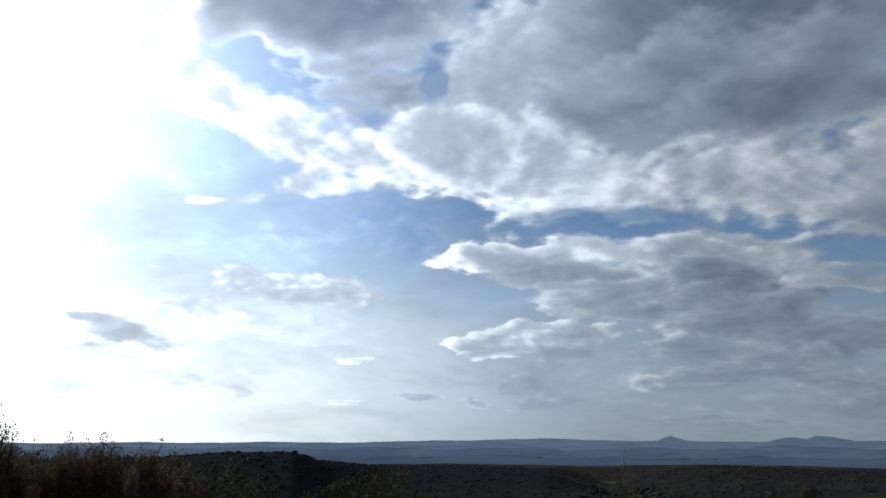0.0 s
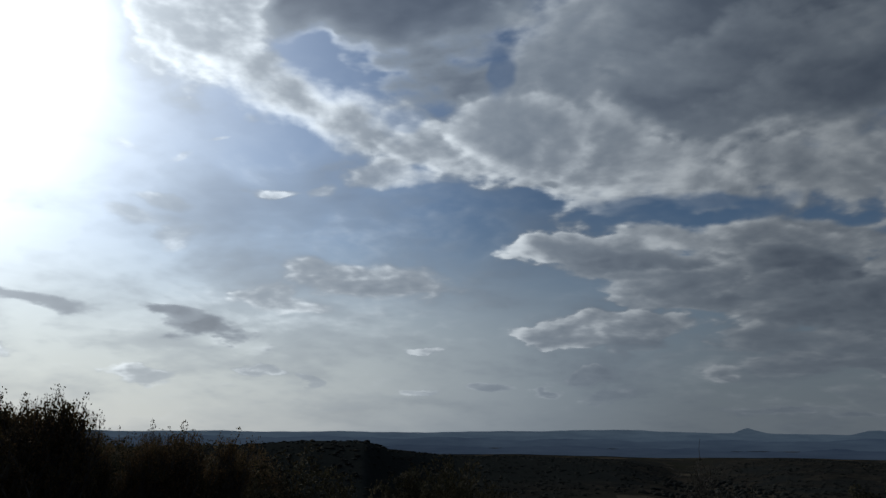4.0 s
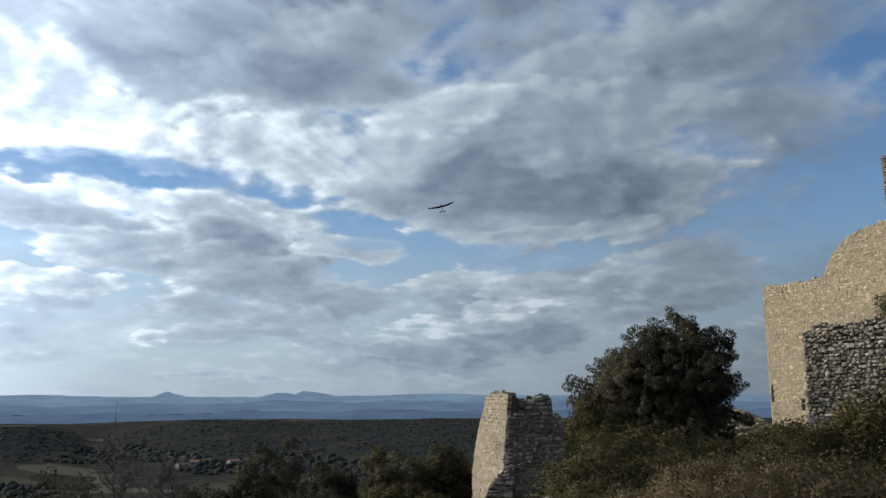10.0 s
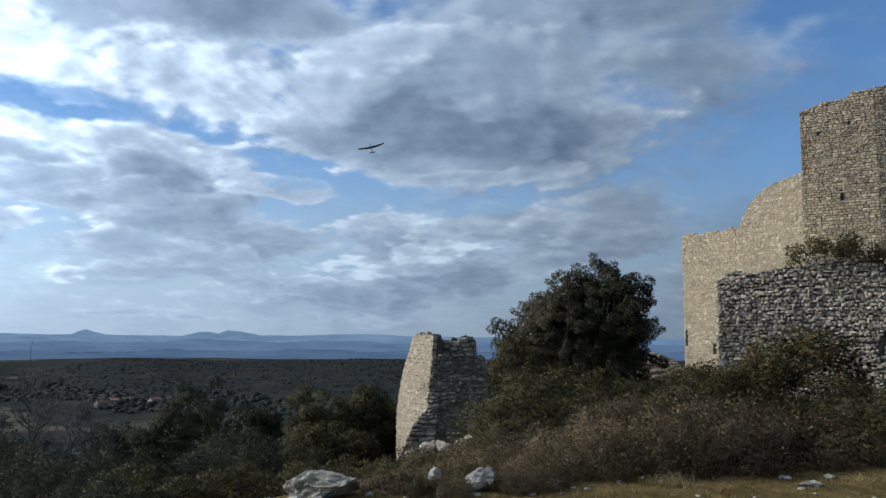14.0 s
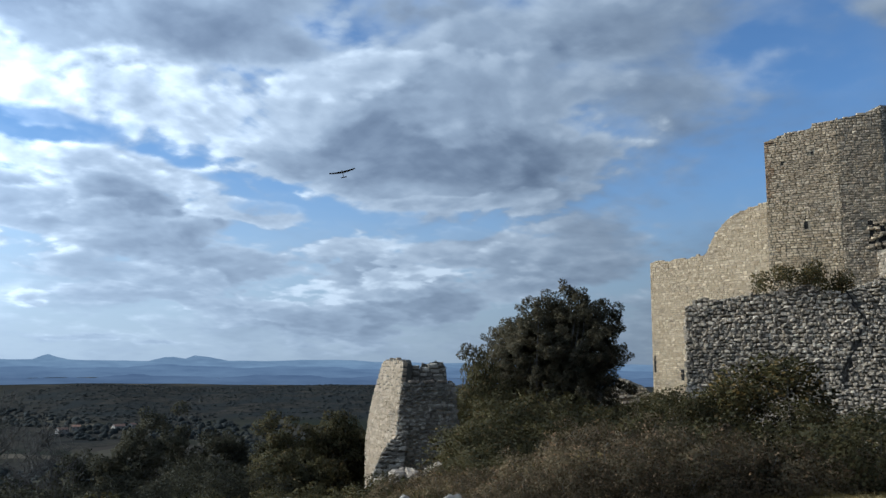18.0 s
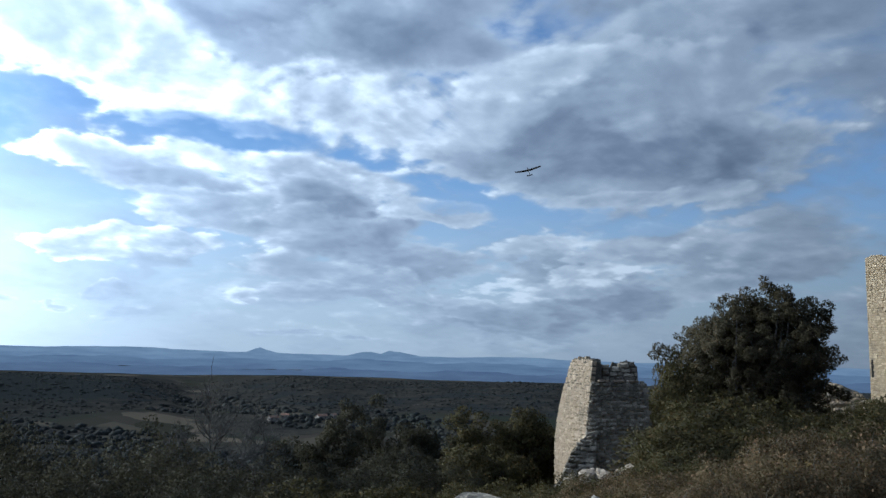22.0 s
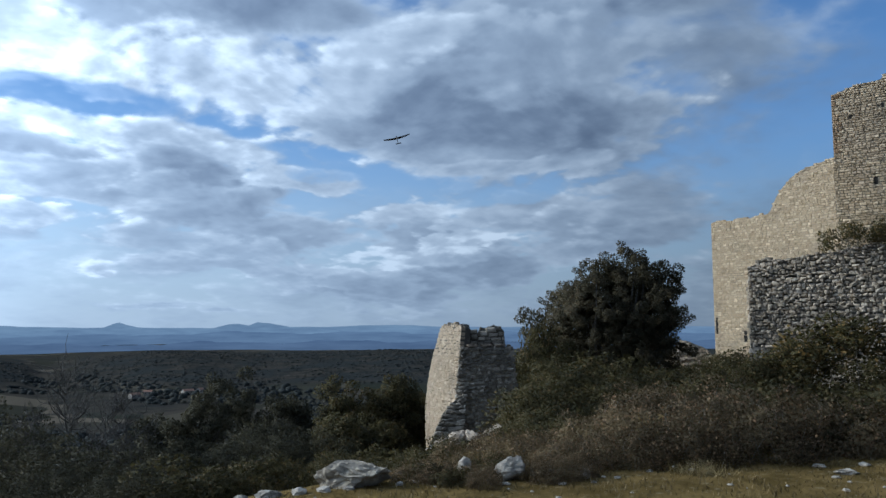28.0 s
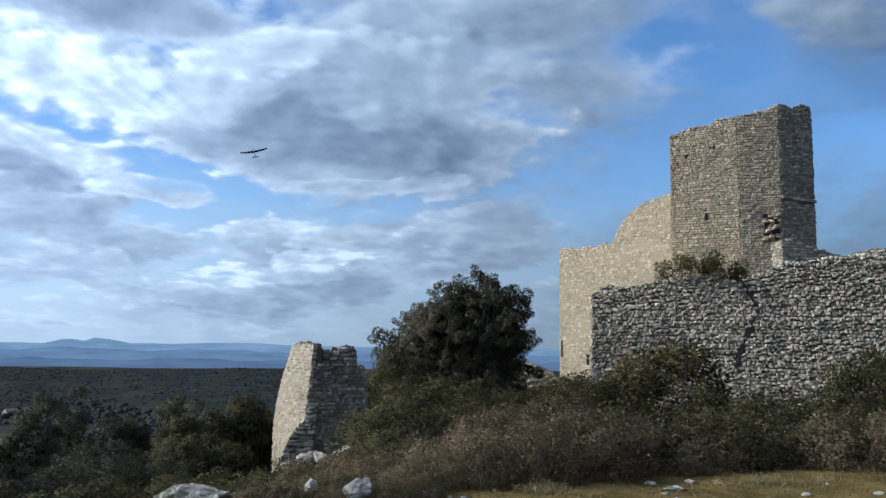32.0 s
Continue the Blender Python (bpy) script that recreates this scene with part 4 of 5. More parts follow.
build_stump()


# ---- vegetation ----
rng = np.random.default_rng(21)


def leaves(centres, radii, count, size, squash=0.8, rise=0.3):
    """Small folded leaves scattered through clumps: verts and quads."""
    centres, radii = np.asarray(centres, float), np.asarray(radii, float)
    pick = rng.choice(len(centres), count, p=radii**2 / (radii**2).sum())
    d = rng.normal(size=(count, 3))
    d /= np.linalg.norm(d, axis=1, keepdims=True)
    p = centres[pick] + d * (radii[pick] * rng.uniform(0.35, 1.0, count) ** 0.5)[:, None] * (1, 1, squash)
    a = rng.normal(size=(count, 3)) + d * 0.6 + (0, 0, rise)
    a /= np.linalg.norm(a, axis=1, keepdims=True)
    b = np.cross(a, rng.normal(size=(count, 3)))
    b /= np.linalg.norm(b, axis=1, keepdims=True)
    # leaves lie with the surface of their clump and crown, which keeps the foliage soft
    mid = centres.mean(0) - (0, 0, 0.25 * np.ptp(centres[:, 2]))
    whole = p - mid
    whole /= np.linalg.norm(whole, axis=1, keepdims=True) + 1e-9
    lie = d * 0.75 + whole * 0.8 + rng.normal(0, 0.22, (count, 3))
    lie /= np.linalg.norm(lie, axis=1, keepdims=True)
    b *= np.where((np.cross(b, a) * lie).sum(1, keepdims=True) < 0, -1.0, 1.0)
    s = size * rng.uniform(0.6, 1.4, (count, 1))
    v = np.stack([p, p + a * s * 0.5 + b * s * 0.33, p + a * s, p + a * s * 0.5 - b * s * 0.33], 1)
    return v.reshape(-1, 3), np.arange(count * 4).reshape(-1, 4), np.repeat(lie, 4, 0)


def tube(points, radii, sides=5):
    """A tapering limb through some points: verts and faces."""
    points = np.asarray(points, float)
    verts, faces = [], []
    for i, (p, r) in enumerate(zip(points, radii)):
        d = points[min(i + 1, len(points) - 1)] - points[max(i - 1, 0)]
        d /= np.linalg.norm(d) + 1e-9
        a = np.cross(d, (0.31, 0.9, 0.2))
        a /= np.linalg.norm(a) + 1e-9
        b = np.cross(d, a)
        for k in range(sides):
            t = 2 * math.pi * k / sides
            verts.append(p + (a * math.cos(t) + b * math.sin(t)) * r)
    for i in range(len(points) - 1):
        for k in range(sides):
            q = (k + 1) % sides
            faces.append((i * sides + k, i * sides + q, (i + 1) * sides + q, (i + 1) * sides + k))
    return verts, faces


def limb(start, end, r0, r1, bend=0.15, steps=5):
    start, end = np.asarray(start, float), np.asarray(end, float)
    ts = np.linspace(0, 1, steps)
    sway = rng.normal(size=3) * np.linalg.norm(end - start) * bend
    pts = [start + (end - start) * t + sway * math.sin(math.pi * t) for t in ts]
    return tube(pts, [r0 + (r1 - r0) * t for t in ts])


def merge(pieces):
    verts, faces, off = [], [], 0
    for v, f in pieces:
        verts += list(v)
        faces += [tuple(i + off for i in q) for q in f]
        off += len(v)
    return verts, faces


def crown_clumps(width, height, base, count, size, lean=0.0):
    """Clump centres filling a lumpy dome."""
    centres, radii = [], []
    lumps = rng.normal(size=(7, 3))
    lumps /= np.linalg.norm(lumps, axis=1, keepdims=True)
    while len(centres) < count:
        d = rng.normal(size=3)
        d /= np.linalg.norm(d)
        if d[2] < -0.45:
            continue
        swell = 0.82 + 0.22 * max(0.0, float((lumps @ d).max())) ** 3
        r = rng.uniform(0.35, 1.0) ** 0.45 * swell
        c = np.array([d[0] * r * width / 2, d[1] * r * width / 2, base + (d[2] * 0.69 + 0.31) * r * height])
        c[0] += lean * (c[2] - base)
        centres.append(c)
        radii.append(size * rng.uniform(0.6, 1.25))
    return centres, radii


def lobed_clumps(lobes, side, away, clump, per=85):
    """Clump centres in a crown of rounded lobes: offset to the side, away, height, radius."""
    centres, radii = [], []
    for across, deep, high, r in lobes:
        for _ in range(int(per * (r / 1.2) ** 2) + 8):
            d = rng.normal(size=3)
            d /= np.linalg.norm(d)
            d *= rng.uniform(0.2, 1.0) ** 0.5 * r * rng.uniform(0.82, 1.14)
            d[2] *= 0.92
            centres.append(np.array([side[0] * across + away[0] * deep, side[1] * across + away[1] * deep, high]) + d)
            radii.append(clump * rng.uniform(0.5, 1.2))
    return centres, radii


def tree(name, label, x, y, z, width, height, base, clumps, clump, count, leaf, material, trunk_r, group="", sprays=(), lobes=()):
    """A tree with a forked trunk and a crown of small leaves."""
    ob = empty(name, x, y, z, label, "tree", group)
    centres, radii = lobed_clumps(lobes, (0.606, -0.795), (0.795, 0.606), clump) if lobes else crown_clumps(width, height, base, clumps, clump)
    fork = np.array([0.1, 0, base + height * 0.12])
    wood = [limb((0, 0, -0.4), fork, trunk_r, trunk_r * 0.7, 0.05)]
    mains = [np.array([math.cos(t) * width * 0.2, math.sin(t) * width * 0.2, base + height * rng.uniform(0.35, 0.6)]) for t in np.arange(6) * 1.05 + 0.3]
    wood += [limb(fork, m, trunk_r * 0.5, trunk_r * 0.22, 0.12) for m in mains]
    for spray in sprays:
        centres.append(np.array(spray))
        radii.append(0.2)
        wood.append(limb(mains[0], spray, trunk_r * 0.12, trunk_r * 0.04, 0.1))
    for c in centres[:: max(1, len(centres) // 60)]:
        m = min(mains, key=lambda q: float(np.linalg.norm(q - c)))
        wood.append(limb(m, c, trunk_r * 0.18, trunk_r * 0.05, 0.12))
    v, f = merge(wood)
    part("trunk", mesh_of("trunk", v, f, BARK, True), ob)
    v, f, lie = leaves(centres, radii, count, leaf)
    part("crown", mesh_of("crown", v, f, material, True, lie), ob)
    return ob


def shrub_model(label, width, height, clumps, clump, count, leaf, material, twigs=30, twig_mat=None, name="shrub", rise=0.3, foot=0.0):
    ob = empty(name, 0, 0, 0, label, "shrub", "shrubs")
    centres, radii = crown_clumps(width, height, 0.12 * height, clumps, clump)
    centres = [c * (1, 1, 1) for c in centres]
    wood = []
    for i in range(twigs):
        c = centres[int(rng.integers(len(centres)))]
        wood.append(limb((rng.uniform(-0.2, 0.2) * width + c[0] * foot, rng.uniform(-0.2, 0.2) * width + c[1] * foot, -0.1), c * (1.08, 1.08, 1.1) if foot else c * 0.93, 0.005, 0.002, 0.12, 7))
    v, f = merge(wood)
    part("branchwork", mesh_of("branchwork", v, f, twig_mat or BARK, True), ob)
    v, f, lie = leaves(centres, radii, count, leaf, 0.8 + 0.25 * rise, rise)
    part("foliage", mesh_of("foliage", v, f, material, True, lie), ob)
    return ob


def reach_of(model):
    """The width and height that a shrub's foliage really has."""
    crown = [o for o in model.children if o.name.startswith("foliage")][0].data
    co = np.empty(len(crown.vertices) * 3)
    crown.vertices.foreach_get("co", co)
    co = co.reshape(-1, 3)
    return float(np.percentile(np.abs(co[:, :2]), 97) * 2), float(np.percentile(co[:, 2], 99.3 if model.name.startswith("broom") else 98.5))


def stand(model, bearing, reach, top_el, width, turn=0.0, sink=0.1, min_h=0.25):
    """A copy of a shrub whose top reaches an elevation angle as seen from the lawn."""
    x, y = spot_at(bearing, reach)
    z = ground_z(x, y) - sink
    h = max(EYE + reach * math.tan(radians(top_el)) - z, min_h)
    model_w, model_h = SIZES[model]
    # a low wide shrub keeps its rounded shape and sits deeper in the ground
    rise = max(h / model_h, 0.72 * width / model_w)
    ob = copy_thing(model, pose(x, y, z + h - rise * model_h, 0, 0, turn))
    ob.scale = (width / model_w, width / model_w, rise)
    return ob


oak = tree("holm_oak", "broad dark evergreen oak with a dense rounded crown", 21.45, 16.35, -1.5, 5.5, 5.75, 0.25, 520, 0.19, 250000, 0.056, OAK_LEAF, 0.2, lobes=((-0.3, -0.8, 3.6, 1.15), (1.2, -0.7, 3.6, 1.15), (0.6, -0.9, 2.2, 1.45), (-0.9, -0.6, 3.3, 1.0), (-0.2, 0.2, 4.6, 0.95), (1.15, 0.0, 4.55, 0.95), (0.51, 0, 4.86, 0.96), (-0.57, -0.3, 4.17, 1.07), (1.66, 0.3, 4.42, 1.01), (-1.49, 0.2, 3.9, 0.77), (2.07, -0.2, 3.41, 0.7), (0.32, -0.6, 3.24, 1.56), (-1.15, -0.3, 2.5, 1.21), (1.37, -0.4, 2.24, 1.21), (-1.97, 0, 2.87, 0.62), (0.1, -0.5, 1.41, 1.56), (0.51, 0.9, 3.42, 1.47), (-0.5, 1.0, 2.69, 1.29), (1.39, 0.9, 3.05, 1.1)), sprays=((-1.55, 1.95, 3.45), (-1.65, 2.1, 3.6), (-1.45, 1.8, 3.2), (-1.3, 1.65, 3.3), (-1.75, 2.2, 3.35)))

rng = np.random.default_rng(5)
EVERGREEN = shrub_model("dense dark evergreen shrub on the hillside", 2.0, 1.6, 70, 0.26, 8000, 0.062, BOX_LEAF)
rng = np.random.default_rng(6)
WINTRY = shrub_model("brownish wintry shrub with bare pale twigs", 2.0, 1.3, 90, 0.22, 12500, 0.042, DRY_LEAF, 60, PALE_TWIG, rise=1.5, foot=0.6)
YELLOWING = shrub_model("yellowing leafy shrub below the rubble wall", 2.0, 1.9, 60, 0.27, 7000, 0.07, RUSSET_LEAF)
THICKET = shrub_model("tall dark thicket on the slope below the lawn", 3.4, 4.0, 190, 0.34, 20000, 0.07, VALLEY_LEAF, 30, PALE_TWIG)


def broom_model():
    """A bush of many upright bare stems."""
    ob = empty("broom_bush", 0, 0, 0, "bare upright broom bush against the light", "shrub", "broom bushes")
    wood, tips = [], []
    plumes = [(rng.uniform(0, 2 * math.pi), 0.15 + 0.55 * math.sqrt(rng.uniform()), rng.uniform(0.78, 1.0)) for _ in range(9)]
    for i in range(620):
        a, r, tall = plumes[i % 9]
        foot = np.array([math.cos(a), math.sin(a), 0]) * r * 0.3 + (*rng.normal(0, 0.04, 2), 0)
        tip = np.array([math.cos(a) * r, math.sin(a) * r, (2.3 - 0.5 * r**2) * tall * rng.uniform(0.8, 1.0)]) + (*rng.normal(0, 0.11, 2), 0)
        wood.append(limb(foot - (0, 0, 0.1), tip, 0.018, 0.008, 0.05, 4))
        for _ in range(5):
            s = rng.uniform(0.35, 1.0)
            p = foot + (tip - foot) * s
            q = p + (tip - foot) * 0.12 + rng.normal(0, 0.06, 3)
            wood.append(limb(p, q, 0.01, 0.004, 0.05, 3))
            tips.append(q)
    v, f = merge(wood)
    part("branchwork", mesh_of("branchwork", v, f, BARK), ob)
    v, f, lie = leaves(tips, np.full(len(tips), 0.055), 80000, 0.026, 2.2, 2.5)
    part("foliage", mesh_of("foliage", v, f, DRY_LEAF, True, lie), ob)
    return ob


BROOM = broom_model()
SIZES = {m: reach_of(m) for m in (BROOM, EVERGREEN, WINTRY, YELLOWING, THICKET)}

# bearing, distance, top elevation, width of the shrubs, kind by kind
for i, (bearing, reach, top_el, wide) in enumerate(((50.3, 9.9, -8.12, 1.04), (53.0, 10.5, -6.46, 1.33), (56.5, 11.1, -4.60, 1.47), (60.2, 11.7, -4.32, 1.79), (63.3, 11.9, -4.62, 1.31), (67.9, 12.1, -4.84, 1.46), (78.9, 13.3, -3.91, 1.54), (83.4, 13.7, -3.25, 1.71), (86.8, 15, -2.91, 1.77), (54.7, 16, -4.13, 1.46), (43.9, 9.4, -9.46, 0.79), (47.6, 10.2, -7.54, 1.00), (74.7, 13.3, -5.25, 1.44), (57.9, 10.6, -6.29, 1.11), (62.1, 11.1, -6.54, 1.15), (66.2, 11.8, -6.56, 1.12), (41.9, 9.2, -9.58, 0.65), (69.8, 12.3, -6.21, 1.22), (54.0, 10.1, -7.13, 0.99), (50.0, 9.7, -7.75, 0.82), (45.1, 11.5, -8.93, 0.89), (42.7, 11, -9.58, 0.77),)):
    stand(WINTRY, bearing, reach, top_el, wide * 1.2, i * 67.0 + 0)
for i, (bearing, reach, top_el, wide) in enumerate(((52.8, 13.5, -6.44, 1.48), (60.2, 20, -3.37, 1.53), (58.3, 27, -3.83, 1.66), (56.4, 26, -4.06, 1.61), (60.7, 27, -3.58, 1.46),)):
    stand(WINTRY, bearing, reach, top_el, wide * 1.2, i * 67.0 + 22)
for i, (bearing, reach, top_el, wide) in enumerate(((64.4, 12.6, -3.76, 1.46), (71.3, 12.9, -3.53, 1.44), (72.9, 16, -2.89, 1.35), (76.1, 15.3, -3.70, 1.73), (80.8, 15.2, -3.72, 1.35), (48.4, 15.5, -5.22, 1.25), (49.0, 16.5, -4.06, 1.97), (52.4, 17.5, -3.63, 1.84), (58.7, 18, -3.44, 1.75), (61.8, 20, -2.06, 1.52), (69.4, 20, -2.56, 1.46), (78.8, 20.5, -0.37, 1.38), (80.7, 21, 0.22, 1.50), (77.2, 19.5, -2.67, 1.33), (83.6, 20, -0.75, 1.59), (48.6, 23.5, -1.88, 1.81), (51.2, 20, -3.02, 2.11), (46.6, 24, -2.14, 1.34), (47.9, 15, -7.20, 0.95), (39.7, 9.6, -9.19, 1.01), (37.6, 12.5, -8.61, 0.96), (34.8, 12, -8.75, 0.92),)):
    stand(EVERGREEN, bearing, reach, top_el, wide * 1.2, i * 67.0 + 0)
for i, (bearing, reach, top_el, wide) in enumerate(((29.8, 12.5, -8.88, 1.12), (26.9, 12, -9.24, 1.22), (33.3, 13, -8.98, 0.81), (23.2, 12, -9.24, 1.35), (77.6, 13.9, -5.26, 1.46), (47.0, 12.5, -8.61, 0.96), (40.3, 11.5, -9.08, 0.89), (48.2, 14, -6.51, 1.17), (47.9, 25.2, 0.16, 1.06), (49.1, 24.8, -1.01, 1.74), (57.5, 22, -4.00, 1.69), (55.5, 21, -3.46, 1.91), (48.9, 12.6, -7.65, 0.97), (49.2, 13.4, -6.51, 1.13), (49.4, 13.8, -6.81, 1.16), (42.4, 12, -9.85, 0.91), (49.4, 14.5, -5.67, 1.22), (49.8, 14.5, -6.49, 1.51), (60.6, 24, -3.63, 1.50), (62.7, 22.5, -2.73, 1.55), (49.8, 17.5, -2.83, 1.58), (48.6, 16, -4.39, 1.34),)):
    stand(EVERGREEN, bearing, reach, top_el, wide * 1.2, i * 67.0 + 22)
for i, (bearing, reach, top_el, wide) in enumerate(((52.1, 16, -4.36, 1.54), (50.2, 20, -2.44, 2.08), (53.1, 21, -2.62, 2.45), (55.6, 22, -2.79, 2.09), (60.2, 30.5, -2.07, 1.24), (61.4, 30, -1.78, 1.52), (62.5, 30, -2.03, 1.21), (63.0, 28, -1.45, 0.94), (63.7, 25, -3.24, 1.50), (57.7, 31, -2.61, 0.85), (59.1, 32, -2.28, 0.79),)):
    stand(EVERGREEN, bearing, reach, top_el, wide * 1.2, i * 67.0 + 44)
# low growth round the rocks at the lawn's edge
for i, (bearing, reach, top_el, wide) in enumerate(((40.4, 8.9, -9.5, 0.62), (41.3, 8.7, -9.9, 0.5), (43.9, 8.75, -9.6, 0.5), (44.8, 9.3, -9.2, 0.6), (47.4, 8.9, -9.2, 0.6), (48.9, 8.8, -9.1, 0.6), (42.0, 8.5, -10.3, 0.45), (44.2, 8.4, -10.4, 0.4), (38.9, 8.9, -9.5, 0.7), (37.6, 9.3, -9.3, 0.7), (50.5, 9.0, -8.9, 0.55))):
    stand(WINTRY if i % 3 else EVERGREEN, bearing, reach, top_el, wide, i * 71.0)
for i, (bearing, reach, top_el, wide) in enumerate(((67.1, 21, 0.18, 2.41), (64.6, 20.4, -1.35, 1.53),)):
    stand(YELLOWING, bearing, reach, top_el, wide * 1.2, i * 67.0 + 0)
for i, (bearing, reach, top_el, wide) in enumerate(((32.5, 30, -6.05, 2.70), (24.3, 17, -7.85, 1.70), (27.9, 18, -7.26, 2.09), (31.7, 18, -7.55, 1.62), (21.1, 15.5, -8.06, 1.62), (17.7, 16, -7.86, 2.03), (14.8, 18, -6.81, 1.99), (12.8, 21, -5.68, 2.01), (19.4, 11.5, -9.71, 1.18), (15.8, 12.5, -9.10, 1.24), (1.4, 22, -3.76, 2.27), (3.9, 20, -5.03, 1.75), (6.4, 18, -6.16, 1.61), (-1.6, 22, -3.41, 2.42), (-4.1, 21, -3.93, 1.98), (10.3, 15, -7.16, 1.58),)):
    stand(THICKET, bearing, reach, top_el, wide * 1.2, i * 67.0 + 0)
for i, (bearing, reach, top_el, wide) in enumerate(((1.3, 14, -6.63, 1.86), (4.9, 12.5, -7.82, 1.26), (-2.8, 14, -6.57, 1.74), (-1.0, 16, -3.30, 0.89), (-10.4, 15, -2.57, 1.83), (-15.4, 12, -2.16, 1.57), (-20.1, 12, -1.93, 1.51), (-24.5, 11, -1.37, 1.31),)):
    stand(THICKET, bearing, reach, top_el, wide * 1.2, i * 67.0 + 22)
for i, (bearing, reach, top_el, wide) in enumerate(((-34.2, 9.6, 0.84, 1.05), (-31.5, 9.6, 1.40, 0.87), (-28.6, 9.6, 1.74, 0.64), (-26.3, 9.6, 1.94, 0.77), (-24.3, 9.6, -0.01, 0.39), (-19.9, 9.3, -0.50, 0.44), (-17.5, 9.3, -0.05, 0.70), (-37.0, 12, 0.62, 1.13), (-23.1, 13, -0.44, 1.02), (-20.6, 15, -0.17, 0.56), (-14.4, 15, -1.18, 1.39), (-18.2, 14, -1.01, 1.34), (-31.2, 9.3, 0.40, 0.91), (-27.7, 9.3, 0.46, 0.94), (-34.7, 9.3, 0.35, 0.97),)):
    stand(BROOM, bearing, reach, top_el - 0.8, wide * 1.25, i * 67.0)
for model in SIZES:
    for o in (*model.children_recursive, model):
        bpy.data.objects.remove(o)


def slope_oak(bearing, reach, top_el, width, material, label):
    """A bushy oak below the lawn, whose top reaches an elevation angle as seen from the lawn."""
    x, y = spot_at(bearing, reach)
    z = ground_z(x, y) - 0.15
    high = EYE + reach * math.tan(radians(top_el)) - z
    tree("slope_oak", label, x, y, z, width * 0.94, high * 1.06 - 0.12, 0.12, 190, 0.27, 44000, 0.066, material, 0.1, "slope oaks")


rng = np.random.default_rng(31)
DARK_OAK = "dark bushy evergreen oak on the slope below the lawn"
PALE_OAK = "olive bushy oak on the slope beside the pillar"
slope_oak(27.1, 26.0, -3.2, 3.7, VALLEY_LEAF, DARK_OAK)
slope_oak(21.9, 25.0, -4.15, 2.6, VALLEY_LEAF, DARK_OAK)
slope_oak(24.4, 24.0, -4.6, 2.4, VALLEY_LEAF, DARK_OAK)
slope_oak(31.0, 29.0, -4.7, 2.6, VALLEY_LEAF, DARK_OAK)
slope_oak(34.6, 26.0, -3.75, 2.5, BOX_LEAF, PALE_OAK)
slope_oak(37.6, 26.5, -3.7, 2.6, BOX_LEAF, PALE_OAK)
slope_oak(39.6, 27.5, -4.6, 2.0, BOX_LEAF, PALE_OAK)
slope_oak(29.0, 21.0, -6.2, 2.6, VALLEY_LEAF, DARK_OAK)
slope_oak(35.8, 21.5, -6.0, 2.8, BOX_LEAF, PALE_OAK)
slope_oak(2.4, 22.0, -3.5, 2.8, VALLEY_LEAF, DARK_OAK)
slope_oak(-3.2, 21.0, -3.3, 3.0, VALLEY_LEAF, DARK_OAK)


# a bush that has taken root on top of the rubble wall, and low scrub round the ruin
def bush_on_wall():
    ob = shrub_model("dry tangled bush growing on top of the rubble wall", 3.1, 0.95, 80, 0.2, 9000, 0.05, RUSSET_LEAF, 130, BARK, "wall_bush", rise=0.9)
    ob.location = (24.85, 9.35, 3.6)


bush_on_wall()


def bare_tree(x, y, height, label):
    ob = empty("bare_tree", x, y, ground_z(x, y), label, "tree")
    crook = np.array([rng.normal(0, 0.05), rng.normal(0, 0.05), 0.55]) * height
    leader = crook + np.array([rng.normal(0, 0.06), rng.normal(0, 0.06), 0.45]) * height
    wood = [limb((0, 0, -0.3), crook, 0.055, 0.03, 0.03, 6), limb(crook, leader, 0.03, 0.006, 0.05, 6)]
    for i in range(46):
        s = rng.uniform(0.25, 0.97)
        foot = crook * s / 0.55 if s < 0.55 else crook + (leader - crook) * (s - 0.55) / 0.45
        a = rng.uniform(0, 2 * math.pi)
        reach = height * (0.08 + 0.22 * (1 - s)) * rng.uniform(0.7, 1.3)
        tip = foot + np.array([math.cos(a) * reach, math.sin(a) * reach, reach * rng.uniform(0.5, 1.2)])
        wood.append(limb(foot, tip, 0.012, 0.005, 0.1))
        for _ in range(9):
            p = foot + (tip - foot) * rng.uniform(0.3, 1.0)
            wood.append(limb(p, p + rng.normal(0, 0.13, 3) + (0, 0, 0.13), 0.006, 0.003, 0.1, 3))
    v, f = merge(wood)
    part("trunk", mesh_of("trunk", v, f, BARK, True), ob)


for bearing, reach, high in ((16.5, 18.0, 4.2), (13.6, 19.0, 3.7), (18.9, 20.0, 3.9), (20.4, 17.0, 3.0)):
    bare_tree(*spot_at(bearing, reach), high, "leafless slender tree on the slope")


